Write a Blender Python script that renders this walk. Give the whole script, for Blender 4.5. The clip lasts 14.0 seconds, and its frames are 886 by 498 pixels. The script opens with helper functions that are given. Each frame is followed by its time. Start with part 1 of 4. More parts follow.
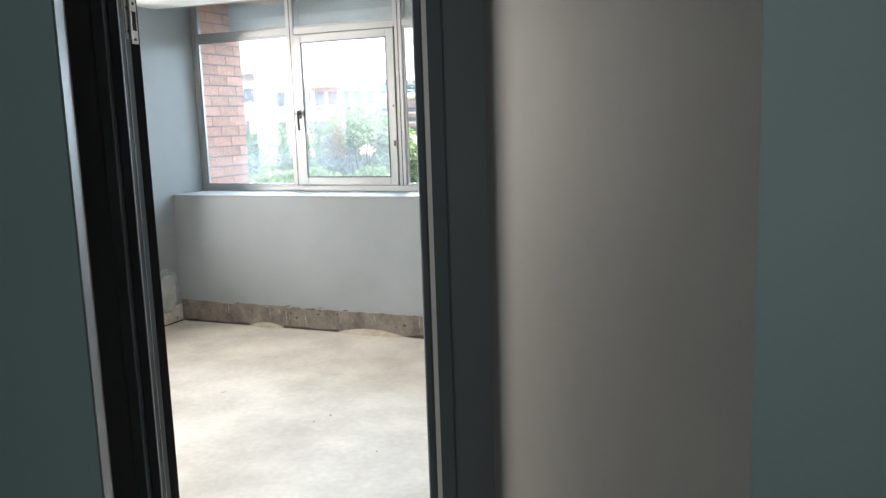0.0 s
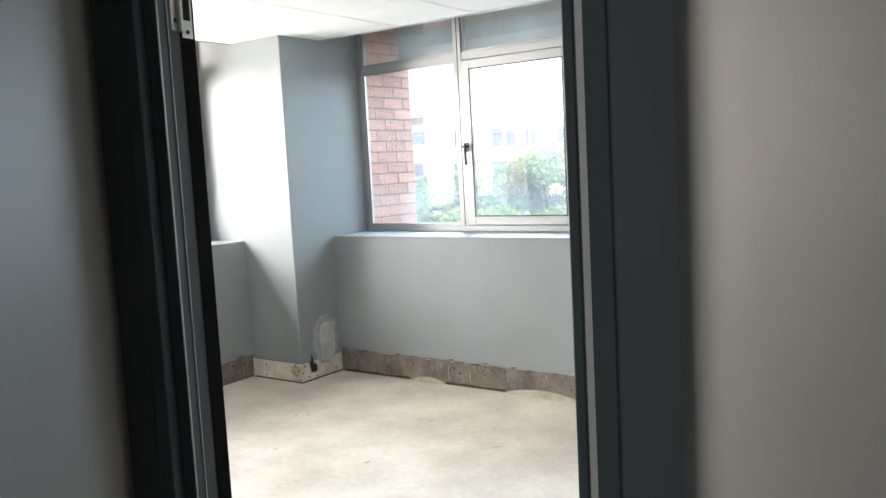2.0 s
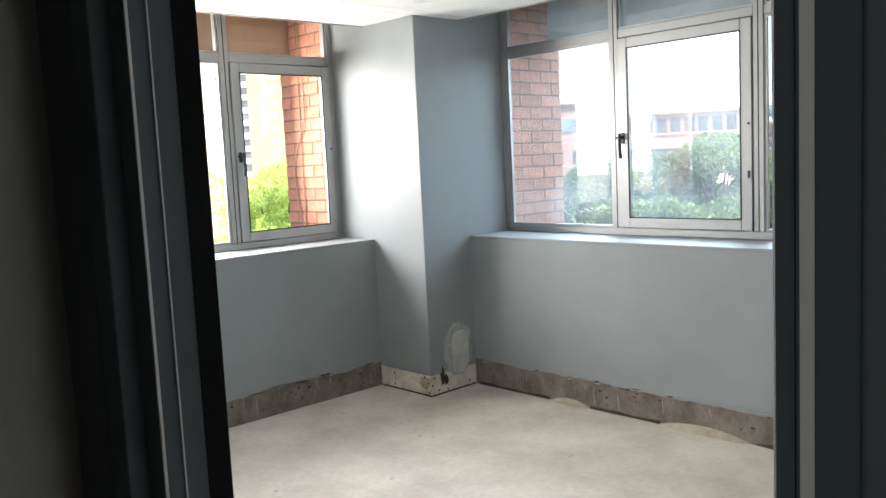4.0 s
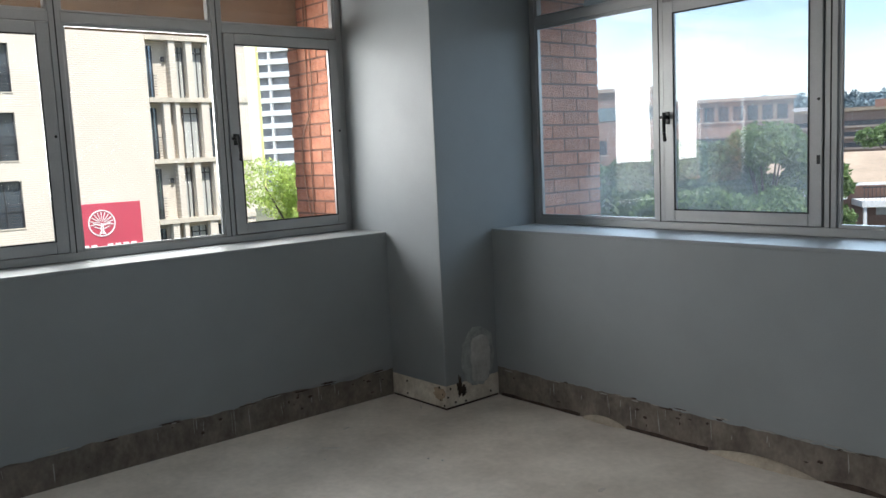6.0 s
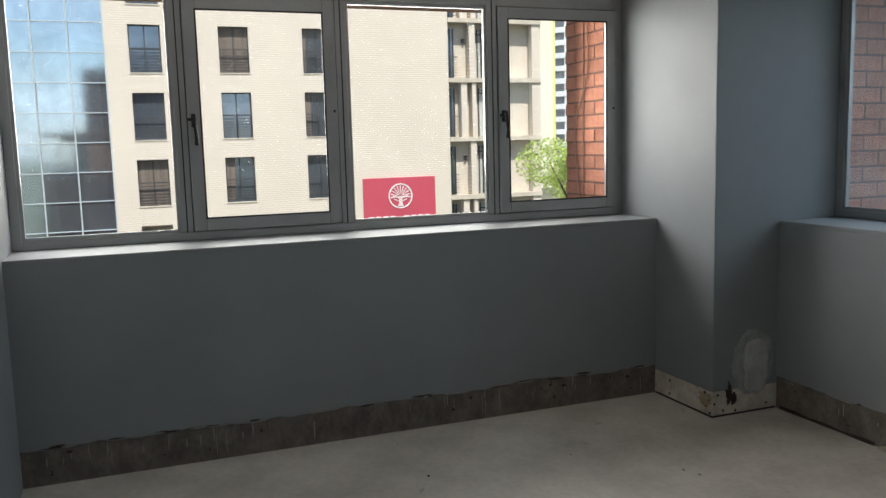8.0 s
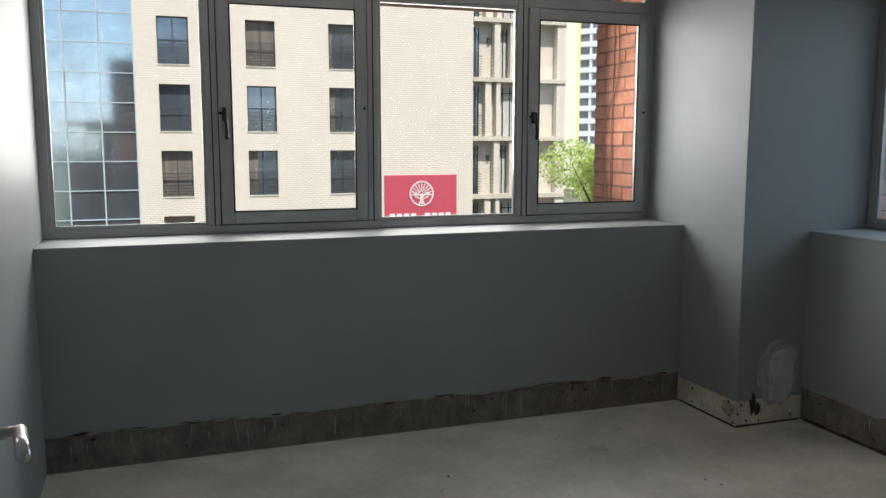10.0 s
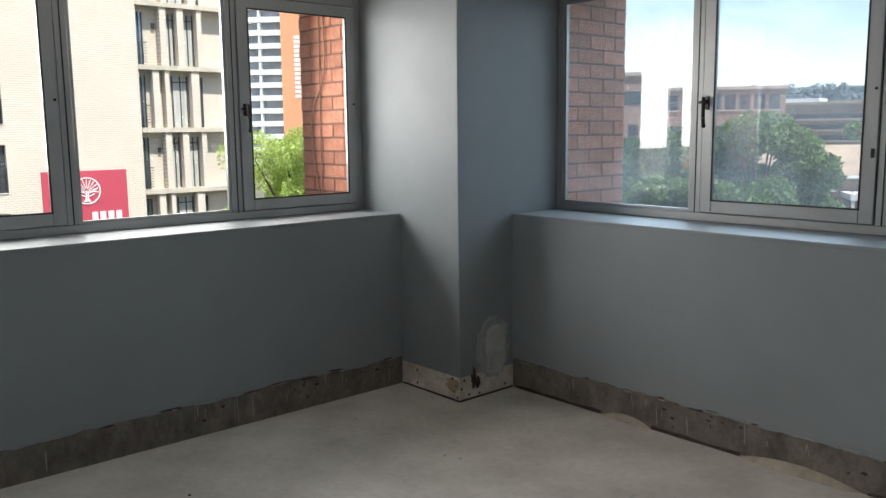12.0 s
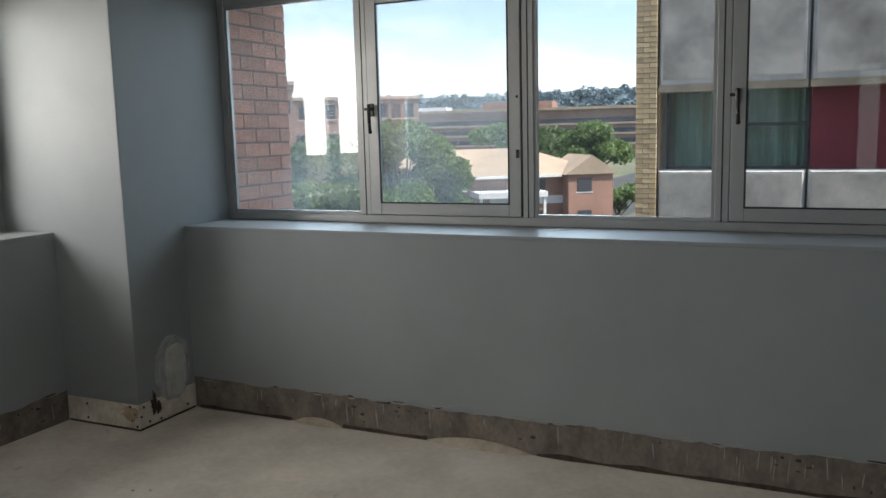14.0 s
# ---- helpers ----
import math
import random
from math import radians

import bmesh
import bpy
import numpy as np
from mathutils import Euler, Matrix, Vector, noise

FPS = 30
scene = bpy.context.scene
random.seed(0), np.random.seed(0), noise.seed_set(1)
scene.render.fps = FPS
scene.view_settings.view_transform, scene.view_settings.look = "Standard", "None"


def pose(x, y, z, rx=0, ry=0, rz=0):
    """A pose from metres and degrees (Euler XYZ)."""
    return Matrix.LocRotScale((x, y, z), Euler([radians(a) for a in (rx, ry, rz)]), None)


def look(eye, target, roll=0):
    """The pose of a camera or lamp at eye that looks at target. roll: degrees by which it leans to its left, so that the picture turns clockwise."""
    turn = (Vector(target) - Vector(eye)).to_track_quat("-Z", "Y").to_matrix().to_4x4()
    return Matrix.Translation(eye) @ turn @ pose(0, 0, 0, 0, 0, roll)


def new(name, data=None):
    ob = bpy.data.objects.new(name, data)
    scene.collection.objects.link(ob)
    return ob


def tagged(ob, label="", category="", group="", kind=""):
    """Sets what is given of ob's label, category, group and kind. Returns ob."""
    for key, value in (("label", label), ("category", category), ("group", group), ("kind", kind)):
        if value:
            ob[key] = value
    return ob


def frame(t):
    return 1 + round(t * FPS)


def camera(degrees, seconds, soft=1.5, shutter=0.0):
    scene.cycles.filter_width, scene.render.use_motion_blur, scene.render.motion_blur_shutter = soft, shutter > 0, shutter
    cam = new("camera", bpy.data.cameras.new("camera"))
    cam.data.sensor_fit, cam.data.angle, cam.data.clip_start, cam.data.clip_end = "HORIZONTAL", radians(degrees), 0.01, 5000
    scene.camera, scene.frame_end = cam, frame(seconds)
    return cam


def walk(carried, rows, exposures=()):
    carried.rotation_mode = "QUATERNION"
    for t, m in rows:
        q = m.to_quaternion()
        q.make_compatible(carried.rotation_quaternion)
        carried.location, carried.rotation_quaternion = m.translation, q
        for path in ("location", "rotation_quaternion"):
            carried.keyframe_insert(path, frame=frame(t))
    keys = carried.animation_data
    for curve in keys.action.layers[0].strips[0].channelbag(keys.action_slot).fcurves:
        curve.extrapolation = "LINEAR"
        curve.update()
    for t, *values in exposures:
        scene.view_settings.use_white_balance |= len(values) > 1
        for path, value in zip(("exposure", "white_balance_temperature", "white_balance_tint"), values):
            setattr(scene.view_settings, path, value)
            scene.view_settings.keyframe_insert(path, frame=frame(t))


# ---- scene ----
cam = camera(56.3, 14.0)
PATH = [
    (0, (4.883, -5.132, 1.522), (4.124, -3.308, 1.209), -1.9),
    (0.5, (4.855, -4.927, 1.504), (4.034, -3.131, 1.186), -1.9),
    (1, (4.764, -4.805, 1.491), (3.887, -3.033, 1.187), -2.4),
    (1.5, (4.654, -4.662, 1.5), (3.708, -2.925, 1.205), -2.7),
    (2, (4.642, -4.417, 1.465), (3.48, -2.802, 1.265), -3.0),
    (2.5, (4.563, -4.286, 1.503), (3.239, -2.804, 1.284), -2.6),
    (3, (4.483, -4.143, 1.503), (3.089, -2.725, 1.291), -2.6),
    (5.5, (4.08, -3.508, 1.476), (2.597, -2.186, 1.241), -2.7),
    (6, (3.989, -3.363, 1.459), (2.476, -2.075, 1.227), -2.6),
    (6.5, (3.913, -3.224, 1.457), (2.324, -2.032, 1.227), -2.4),
    (7, (3.89, -3.176, 1.445), (2.185, -2.156, 1.211), -2.1),
    (7.5, (3.887, -3.156, 1.442), (2.1, -2.294, 1.19), -1.5),
    (8, (3.867, -3.145, 1.442), (2.011, -2.444, 1.189), -1.5),
    (10.3, (3.841, -3.19, 1.453), (1.97, -2.53, 1.196), 0.1),
    (10.5, (3.805, -3.204, 1.456), (1.965, -2.465, 1.198), 0.2),
    (11, (3.757, -3.257, 1.458), (2.021, -2.301, 1.191), 0.2),
    (11.5, (3.718, -3.306, 1.464), (2.103, -2.16, 1.19), -0.3),
    (12, (3.685, -3.339, 1.463), (2.201, -2.03, 1.18), -0.6),
    (12.5, (3.653, -3.367, 1.467), (2.345, -1.883, 1.174), -0.6),
    (13, (3.632, -3.388, 1.479), (2.489, -1.773, 1.185), -0.6),
    (13.5, (3.609, -3.406, 1.444), (2.611, -1.694, 1.173), -1.3),
    (14, (3.584, -3.414, 1.454), (2.754, -1.615, 1.178), -1.4),
]
EXPOSURES = [(0, 2.5, 6550, 11), (2.0, 2.5, 6550, 11), (3.2, 2.45, 6500, 11), (4.6, 1.6, 6450, 11), (5.3, 1.15, 6350, 11), (6.0, 0.7, 6200, 11), (8.0, 0.4, 6450, 11),
             (10.5, 0.4, 6350, 11), (12.5, 0.68, 6350, 11), (14, 0.68, 6600, 11)]
walk(cam, [(t, look(eye, target, roll)) for t, eye, target, roll in PATH], EXPOSURES)

# ---- world, sun ----
SUN_AZ, SUN_EL = radians(-4), radians(60)   # azimuth from +x towards +y
world = bpy.data.worlds.new("sky")
scene.world = world
world.use_nodes = True
wn, wl = world.node_tree.nodes, world.node_tree.links
wn.clear()
w_out, w_bg = wn.new("ShaderNodeOutputWorld"), wn.new("ShaderNodeBackground")
sky = wn.new("ShaderNodeTexSky")
sky.sky_type, sky.sun_disc = 'NISHITA', False
sky.sun_elevation, sky.sun_rotation = SUN_EL, math.pi / 2 - SUN_AZ
sky.dust_density, sky.ozone_density = 0.7, 1.2
w_tc, w_map, w_noise, w_ramp, w_mix = (wn.new(n) for n in ("ShaderNodeTexCoord", "ShaderNodeMapping", "ShaderNodeTexNoise", "ShaderNodeValToRGB", "ShaderNodeMix"))
w_map.inputs["Scale"].default_value = (1, 1, 3.2)
w_noise.inputs["Scale"].default_value, w_noise.inputs["Detail"].default_value = 3.2, 6
w_ramp.color_ramp.elements[0].position, w_ramp.color_ramp.elements[1].position = 0.43, 0.8
w_mix.data_type = 'RGBA'
w_mix.inputs[7].default_value = (7.4, 8.1, 9.0, 1)
wl.new(w_tc.outputs["Generated"], w_map.inputs[0]); wl.new(w_map.outputs[0], w_noise.inputs["Vector"])
wl.new(w_noise.outputs["Fac"], w_ramp.inputs[0]); wl.new(w_ramp.outputs[0], w_mix.inputs[0])
wl.new(sky.outputs[0], w_mix.inputs[6]); wl.new(w_mix.outputs[2], w_bg.inputs[0])
wl.new(w_bg.outputs[0], w_out.inputs[0])
w_bg.inputs[1].default_value = 0.15
sun = new("sun", bpy.data.lights.new("sun", 'SUN'))
sun.data.energy, sun.data.angle, sun.data.color = 5.0, radians(0.6), (1.0, 0.95, 0.87)
sun.matrix_world = look((0, 0, 60), Vector((0, 0, 60)) - Vector((math.cos(SUN_AZ) * math.cos(SUN_EL), math.sin(SUN_AZ) * math.cos(SUN_EL), math.sin(SUN_EL))))


# ---- materials ----
def mat(name, col, rough=0.6, metal=0.0, var=0.12, scale=3.0, fine=60.0, bump=0.1, col2=None, island=0.0, spec=0.5, stretch=(1, 1, 1), dist=0.004, rnd=0.0):
    """A surface of one colour with broad stains (scale) and fine grain (fine), in metres."""
    m = bpy.data.materials.new(name)
    m.use_nodes = True
    n, l = m.node_tree.nodes, m.node_tree.links
    p = n["Principled BSDF"]
    tc, mp = n.new("ShaderNodeTexCoord"), n.new("ShaderNodeMapping")
    mp.inputs["Scale"].default_value = stretch
    l.new(tc.outputs["Object"], mp.inputs[0])
    a, b = n.new("ShaderNodeTexNoise"), n.new("ShaderNodeTexNoise")
    a.inputs["Scale"].default_value, a.inputs["Detail"].default_value, a.inputs["Roughness"].default_value = scale, 5, 0.6
    b.inputs["Scale"].default_value, b.inputs["Detail"].default_value = fine, 3
    l.new(mp.outputs[0], a.inputs["Vector"]); l.new(mp.outputs[0], b.inputs["Vector"])
    mix = n.new("ShaderNodeMix"); mix.data_type = 'RGBA'
    c2 = col2 or tuple(c * (1 - 2.2 * var) for c in col)
    mix.inputs[6].default_value, mix.inputs[7].default_value = (*col, 1), (*c2, 1)
    r = n.new("ShaderNodeMapRange"); r.inputs[1].default_value, r.inputs[2].default_value = 0.35, 0.72
    l.new(a.outputs["Fac"], r.inputs[0]); l.new(r.outputs[0], mix.inputs[0])
    hsv = n.new("ShaderNodeHueSaturation")
    l.new(mix.outputs[2], hsv.inputs["Color"])
    g = n.new("ShaderNodeMapRange"); g.inputs[1].default_value, g.inputs[2].default_value = 0.25, 0.75
    g.inputs[3].default_value, g.inputs[4].default_value = 1 - var * 0.6, 1 + var * 0.6
    l.new(b.outputs["Fac"], g.inputs[0])
    val = g.outputs[0]
    if island or rnd:
        src = n.new("ShaderNodeNewGeometry").outputs["Random Per Island"] if island else n.new("ShaderNodeObjectInfo").outputs["Random"]
        k = island or rnd
        ir = n.new("ShaderNodeMapRange"); ir.inputs[3].default_value, ir.inputs[4].default_value = 1 - k, 1 + k
        l.new(src, ir.inputs[0])
        mu = n.new("ShaderNodeMath"); mu.operation = 'MULTIPLY'
        l.new(val, mu.inputs[0]); l.new(ir.outputs[0], mu.inputs[1]); val = mu.outputs[0]
    l.new(val, hsv.inputs["Value"])
    l.new(hsv.outputs[0], p.inputs["Base Color"])
    rr = n.new("ShaderNodeMapRange"); rr.inputs[3].default_value, rr.inputs[4].default_value = max(0.02, rough - 0.08), min(1, rough + 0.08)
    l.new(a.outputs["Fac"], rr.inputs[0]); l.new(rr.outputs[0], p.inputs["Roughness"])
    p.inputs["Metallic"].default_value, p.inputs["Specular IOR Level"].default_value = metal, spec
    if bump:
        bp = n.new("ShaderNodeBump"); bp.inputs["Strength"].default_value, bp.inputs["Distance"].default_value = bump, dist
        ad = n.new("ShaderNodeMath"); ad.operation = 'ADD'
        l.new(a.outputs["Fac"], ad.inputs[0]); l.new(b.outputs["Fac"], ad.inputs[1])
        l.new(ad.outputs[0], bp.inputs["Height"]); l.new(bp.outputs[0], p.inputs["Normal"])
    return m


def glass(name, tint=(0.97, 0.985, 0.98), ior=1.5, dirt=0.0):
    """A thin clear pane: see-through, with mirror gloss by Fresnel and a little grime."""
    m = bpy.data.materials.new(name)
    m.use_nodes = True
    n, l = m.node_tree.nodes, m.node_tree.links
    n.clear()
    out, tr, gl, lw, pw, ma, mx = (n.new(k) for k in ("ShaderNodeOutputMaterial", "ShaderNodeBsdfTransparent", "ShaderNodeBsdfGlossy", "ShaderNodeLayerWeight", "ShaderNodeMath", "ShaderNodeMath", "ShaderNodeMixShader"))
    tr.inputs[0].default_value = (*tint, 1)
    gl.inputs["Roughness"].default_value = 0.01
    f0 = ((ior - 1) / (ior + 1)) ** 2
    lw.inputs[0].default_value = 0.5
    pw.operation, ma.operation = 'POWER', 'MULTIPLY_ADD'
    pw.inputs[1].default_value, ma.inputs[1].default_value, ma.inputs[2].default_value = 5.0, 1 - f0, f0
    l.new(lw.outputs["Facing"], pw.inputs[0]); l.new(pw.outputs[0], ma.inputs[0]); l.new(ma.outputs[0], mx.inputs[0])
    l.new(tr.outputs[0], mx.inputs[1]); l.new(gl.outputs[0], mx.inputs[2])
    last = mx.outputs[0]
    if dirt:
        tc, no, rg, df, m2 = (n.new(k) for k in ("ShaderNodeTexCoord", "ShaderNodeTexNoise", "ShaderNodeMapRange", "ShaderNodeBsdfTranslucent", "ShaderNodeMixShader"))
        no.inputs["Scale"].default_value, no.inputs["Detail"].default_value = 2.2, 6
        rg.inputs[1].default_value, rg.inputs[2].default_value, rg.inputs[3].default_value, rg.inputs[4].default_value = 0.48, 0.8, dirt * 0.3, dirt
        df.inputs[0].default_value = (0.7, 0.75, 0.76, 1)
        l.new(tc.outputs["Object"], no.inputs["Vector"]); l.new(no.outputs["Fac"], rg.inputs[0])
        l.new(rg.outputs[0], m2.inputs[0]); l.new(last, m2.inputs[1]); l.new(df.outputs[0], m2.inputs[2])
        last = m2.outputs[0]
    l.new(last, out.inputs[0])
    return m


M_WALL = mat("grey_wall_paint", (0.279, 0.303, 0.312), 0.5, var=0.06, scale=1.6, fine=180, bump=0.06)
M_PASS = mat("passage_wall_paint", (0.2, 0.19, 0.18), 0.6, spec=0.3, var=0.04, scale=1.0, fine=150, bump=0.05)
# wall colour darkened far down to carry the shade on the doorway's passage side
M_SHADE = mat("doorway_wall_shade", (0.075, 0.083, 0.083), 0.6, var=0.05, scale=1.2, fine=150, bump=0.05)
M_DARK = mat("dark_wall_paint", (0.11, 0.152, 0.148), 0.5, var=0.05, scale=1.2, fine=150, bump=0.05)
M_CEMENT = mat("bare_cement", (0.225, 0.193, 0.162), 0.9, var=0.3, scale=9, fine=60, bump=0.6, col2=(0.105, 0.088, 0.075), stretch=(1, 1, 0.7))
M_PLASTER = mat("cream_plaster", (0.8, 0.745, 0.65), 0.85, var=0.2, scale=9, fine=70, bump=0.35, col2=(0.5, 0.43, 0.35))
M_PATCH = mat("filler_white", (0.6, 0.6, 0.58), 0.8, var=0.15, scale=10, fine=60, bump=0.3)
M_BLACK = mat("black_hole", (0.02, 0.018, 0.016), 0.9, var=0.1)
M_SCREED = mat("floor_screed", (0.7, 0.65, 0.58), 0.6, var=0.13, scale=2.1, fine=30, bump=0.07, col2=(0.48, 0.44, 0.385))
M_SAND = mat("sandy_filler", (0.5, 0.435, 0.345), 0.9, var=0.15, scale=12, fine=80, bump=0.3)
M_CEIL = mat("ceiling_tile_white", (0.78, 0.78, 0.76), 0.8, var=0.04, scale=2, fine=120, bump=0.15)
M_TRIM = mat("ceiling_grid_white", (0.36, 0.36, 0.35), 0.4, var=0.03)
M_ALU = mat("aluminium", (0.45, 0.46, 0.46), 0.38, metal=0.55, var=0.06, scale=4, fine=90, bump=0.03)
M_GASKET = mat("black_gasket", (0.02, 0.02, 0.02), 0.6, var=0.05)
M_HANDLE = mat("black_handle_paint", (0.018, 0.017, 0.017), 0.35, var=0.1)
M_STEEL = mat("brushed_steel", (0.55, 0.53, 0.5), 0.3, metal=1.0, var=0.08, fine=150, bump=0.05)
M_FRAME = mat("door_frame_paint", (0.07, 0.081, 0.087), 0.7, spec=0.25, var=0.06, fine=120, bump=0.04)
M_LEAF = mat("door_leaf_paint", (0.33, 0.37, 0.4), 0.4, var=0.04, fine=120, bump=0.03)
# near-black in place of leaf grey: shade painted onto the hinge edge
M_LEAFEDGE = mat("door_edge_shade", (0.014, 0.014, 0.014), 0.9, var=0.06, spec=0.1)
# pale tone for highlights painted onto the dark door frame
M_PALE = mat("frame_highlight", (0.55, 0.51, 0.48), 0.5, var=0.06)
M_BRICK = mat("orange_face_brick", (0.58, 0.25, 0.155), 0.9, var=0.3, scale=16, fine=120, bump=1.0, col2=(0.42, 0.16, 0.095), rnd=0.16, dist=0.012)
M_MORTAR = mat("mortar", (0.22, 0.115, 0.085), 0.95, var=0.15, bump=0.4)
M_BEAM = mat("stained_concrete", (0.3, 0.19, 0.115), 0.85, var=0.25, scale=2.5, fine=40, bump=0.25, col2=(0.17, 0.1, 0.06))
M_GLASS = glass("window_glass", dirt=0.0)
M_GLASSD = glass("window_glass_dusty", dirt=0.14, ior=1.9)
M_GLASSC = glass("window_glass_coated", dirt=0.02, ior=1.5)
M_SOFFIT = mat("grey_concrete", (0.36, 0.36, 0.35), 0.85, var=0.15, scale=2.5, fine=40, bump=0.25)
M_FILLGREY = mat("filler_grey", (0.44, 0.46, 0.46), 0.75, var=0.2, scale=16, fine=60, bump=0.3)
M_CHIP = mat("chipped_dark", (0.075, 0.05, 0.038), 0.9, var=0.3, scale=30, fine=90, bump=0.4)
M_RUST = mat("rust_stain", (0.58, 0.44, 0.31), 0.9, var=0.2, scale=20)
M_RUN = mat("paint_run", (0.38, 0.37, 0.345), 0.7, var=0.12, scale=20)
M_SMEAR = mat("plaster_smear", (0.56, 0.54, 0.5), 0.85, var=0.15, scale=20)
M_CABLE = mat("brown_cable", (0.32, 0.17, 0.11), 0.6, var=0.1)


# ---- building helpers ----
def bx(bm, lo, hi):
    """Adds a box between two corners and returns its vertices."""
    c = [(lo[i] + hi[i]) / 2 for i in range(3)]
    s = [abs(hi[i] - lo[i]) for i in range(3)]
    return bmesh.ops.create_cube(bm, size=1, matrix=Matrix.Translation(c) @ Matrix.Diagonal((*s, 1)))["verts"]


def cyl(bm, p, q, r, seg=12, r2=None):
    """Adds a rod from p to q."""
    p, q = Vector(p), Vector(q)
    m = Matrix.Translation((p + q) / 2) @ (q - p).to_track_quat('Z', 'Y').to_matrix().to_4x4()
    return bmesh.ops.create_cone(bm, cap_ends=True, segments=seg, radius1=r, radius2=r if r2 is None else r2, depth=(q - p).length, matrix=m)["verts"]


def bev(bm, w, seg=2):
    bmesh.ops.bevel(bm, geom=list(bm.edges), offset=w, segments=seg, affect='EDGES', profile=0.6)
    return bm


def box_bm(lo, hi, w=0.0, seg=2):
    bm = bmesh.new()
    bx(bm, lo, hi)
    return bev(bm, w, seg) if w else bm


def data(name, bm, material):
    me = bpy.data.meshes.new(name)
    bmesh.ops.recalc_face_normals(bm, faces=bm.faces[:])
    bm.to_mesh(me)
    bm.free()
    me.materials.append(material)
    return me


def solid(name, bm, material, label="", category="", kind="", group="", m=None):
    """A top-level thing that is one mesh."""
    ob = tagged(new(name, data(name, bm, material)), label, category, group, kind)
    if m is not None:
        ob.matrix_world = m
    return ob


def thing(name, label, category, m=None, kind="", group=""):
    ob = tagged(new(name), label, category, group, kind)
    ob.empty_display_size = 0.05
    if m is not None:
        ob.matrix_world = m
    return ob


def part(name, bm, material, parent, label=""):
    ob = new(name, data(name, bm, material) if isinstance(bm, bmesh.types.BMesh) else bm)
    ob.parent = parent
    if label:
        ob["label"] = label
    return ob


def smooth(ob):
    for f in ob.data.polygons:
        f.use_smooth = True
    return ob


# ---- structure of the room ----
CX, CY = 0.49, -0.41          # free corner of the column
SILL, CEIL, SLAB = 1.0, 2.39, 2.85
XA, YB = -0.355, 0.372         # inner faces of the two window frames
YP, XR = -3.66, 4.16          # left partition, right wall
H = Vector((3.257, -3.346, 0))   # hinge side of the doorway
DOOR = pose(H.x, H.y, 0, 0, 0, 25.5)  # x along the doorway, y into the room

solid("floor", box_bm((-0.5, -9.5, -0.25), (9.5, 0.5, 0)), M_SCREED, "bare beige-grey cement screed floor with stains", "floor", "structure")
solid("slab_above", box_bm((-0.9, -9.5, SLAB), (9.5, 0.95, SLAB + 0.25)), M_BEAM, "concrete slab above the ceiling void", "slab", "structure")


def skin(name, a, b, normal, top, label):
    """A painted plaster skin over a bare wall from a to b, with a ragged lower edge and its top at the sill."""
    a, b, normal = Vector(a), Vector(b), Vector(normal)
    n = int((b - a).length / 0.012)
    bm = bmesh.new()
    rows = []
    for i in range(n + 1):
        p = a.lerp(b, i / n)
        s = (b - a).length * i / n
        z = 0.163 + 0.017 * noise.noise((s * 3.1, a.x + 5, a.y)) + 0.009 * noise.noise((s * 14, 3, a.y)) + 0.004 * noise.noise((s * 55, 7, a.x))
        lift = 0.004 + 0.005 * max(0, noise.noise((s * 9, 1, 1)))
        rows.append([bm.verts.new(p + Vector((0, 0, z)) + normal * 0.0005), bm.verts.new(p + Vector((0, 0, z + 0.001)) + normal * lift),
                     bm.verts.new(p + Vector((0, 0, z + 0.03)) + normal * 0.006), bm.verts.new(p + Vector((0, 0, top)) + normal * 0.006)])
    for u, v in zip(rows, rows[1:]):
        for k in range(3):
            bm.faces.new((u[k], v[k], v[k + 1], u[k + 1]))
    return solid(name, bm, M_WALL, label, "wall", "structure")


# window wall under the left windows (x = 0) and under the right windows (y = 0): bare cement core, painted skin, sill board
solid("wall_west", box_bm((-0.45, YP, -0.25), (-0.006, CY, SILL - 0.02)), M_CEMENT, "window wall with a bare cement strip where the skirting was", "wall", "structure")
solid("wall_north", box_bm((CX, 0.006, -0.25), (XR, 0.48, SILL - 0.02)), M_CEMENT, "window wall with a bare cement strip where the skirting was", "wall", "structure")
skin("wall_west_paint", (-0.006, YP, 0), (-0.006, CY, 0), (1, 0, 0), SILL - 0.019, "grey painted plaster with a ragged lower edge")
skin("wall_north_paint", (CX, 0.006, 0), (XR, 0.006, 0), (0, -1, 0), SILL - 0.019, "grey painted plaster with a ragged lower edge")
solid("window_sill_west", box_bm((XA - 0.08, YP, SILL - 0.019), (0.001, CY, SILL), 0.004), M_WALL, "grey painted deep window sill", "window sill", "structure")
solid("window_sill_north", box_bm((CX, -0.001, SILL - 0.019), (XR, YB + 0.08, SILL), 0.004), M_WALL, "grey painted deep window sill", "window sill", "structure")

# corner column
solid("column", box_bm((XA - 0.07, CY, 0.135), (CX, YB + 0.07, SLAB), 0.006), M_WALL, "grey painted square corner column", "column", "structure")
solid("column_base", box_bm((XA - 0.07, CY + 0.004, -0.02), (CX - 0.004, YB + 0.07, 0.134), 0.003), M_PLASTER, "bare cream plaster foot of the column", "column", "structure")

for nm, lo, hi in (("floor_joint", (0.0, CY - 0.002, 0), (CX, CY + 0.004, 0.008)), ("floor_joint", (CX - 0.004, CY, 0), (CX + 0.002, 0.0, 0.008))):
    solid(nm, box_bm(lo, hi), M_CHIP, "dark open joint between floor and column", "joint", "structure")

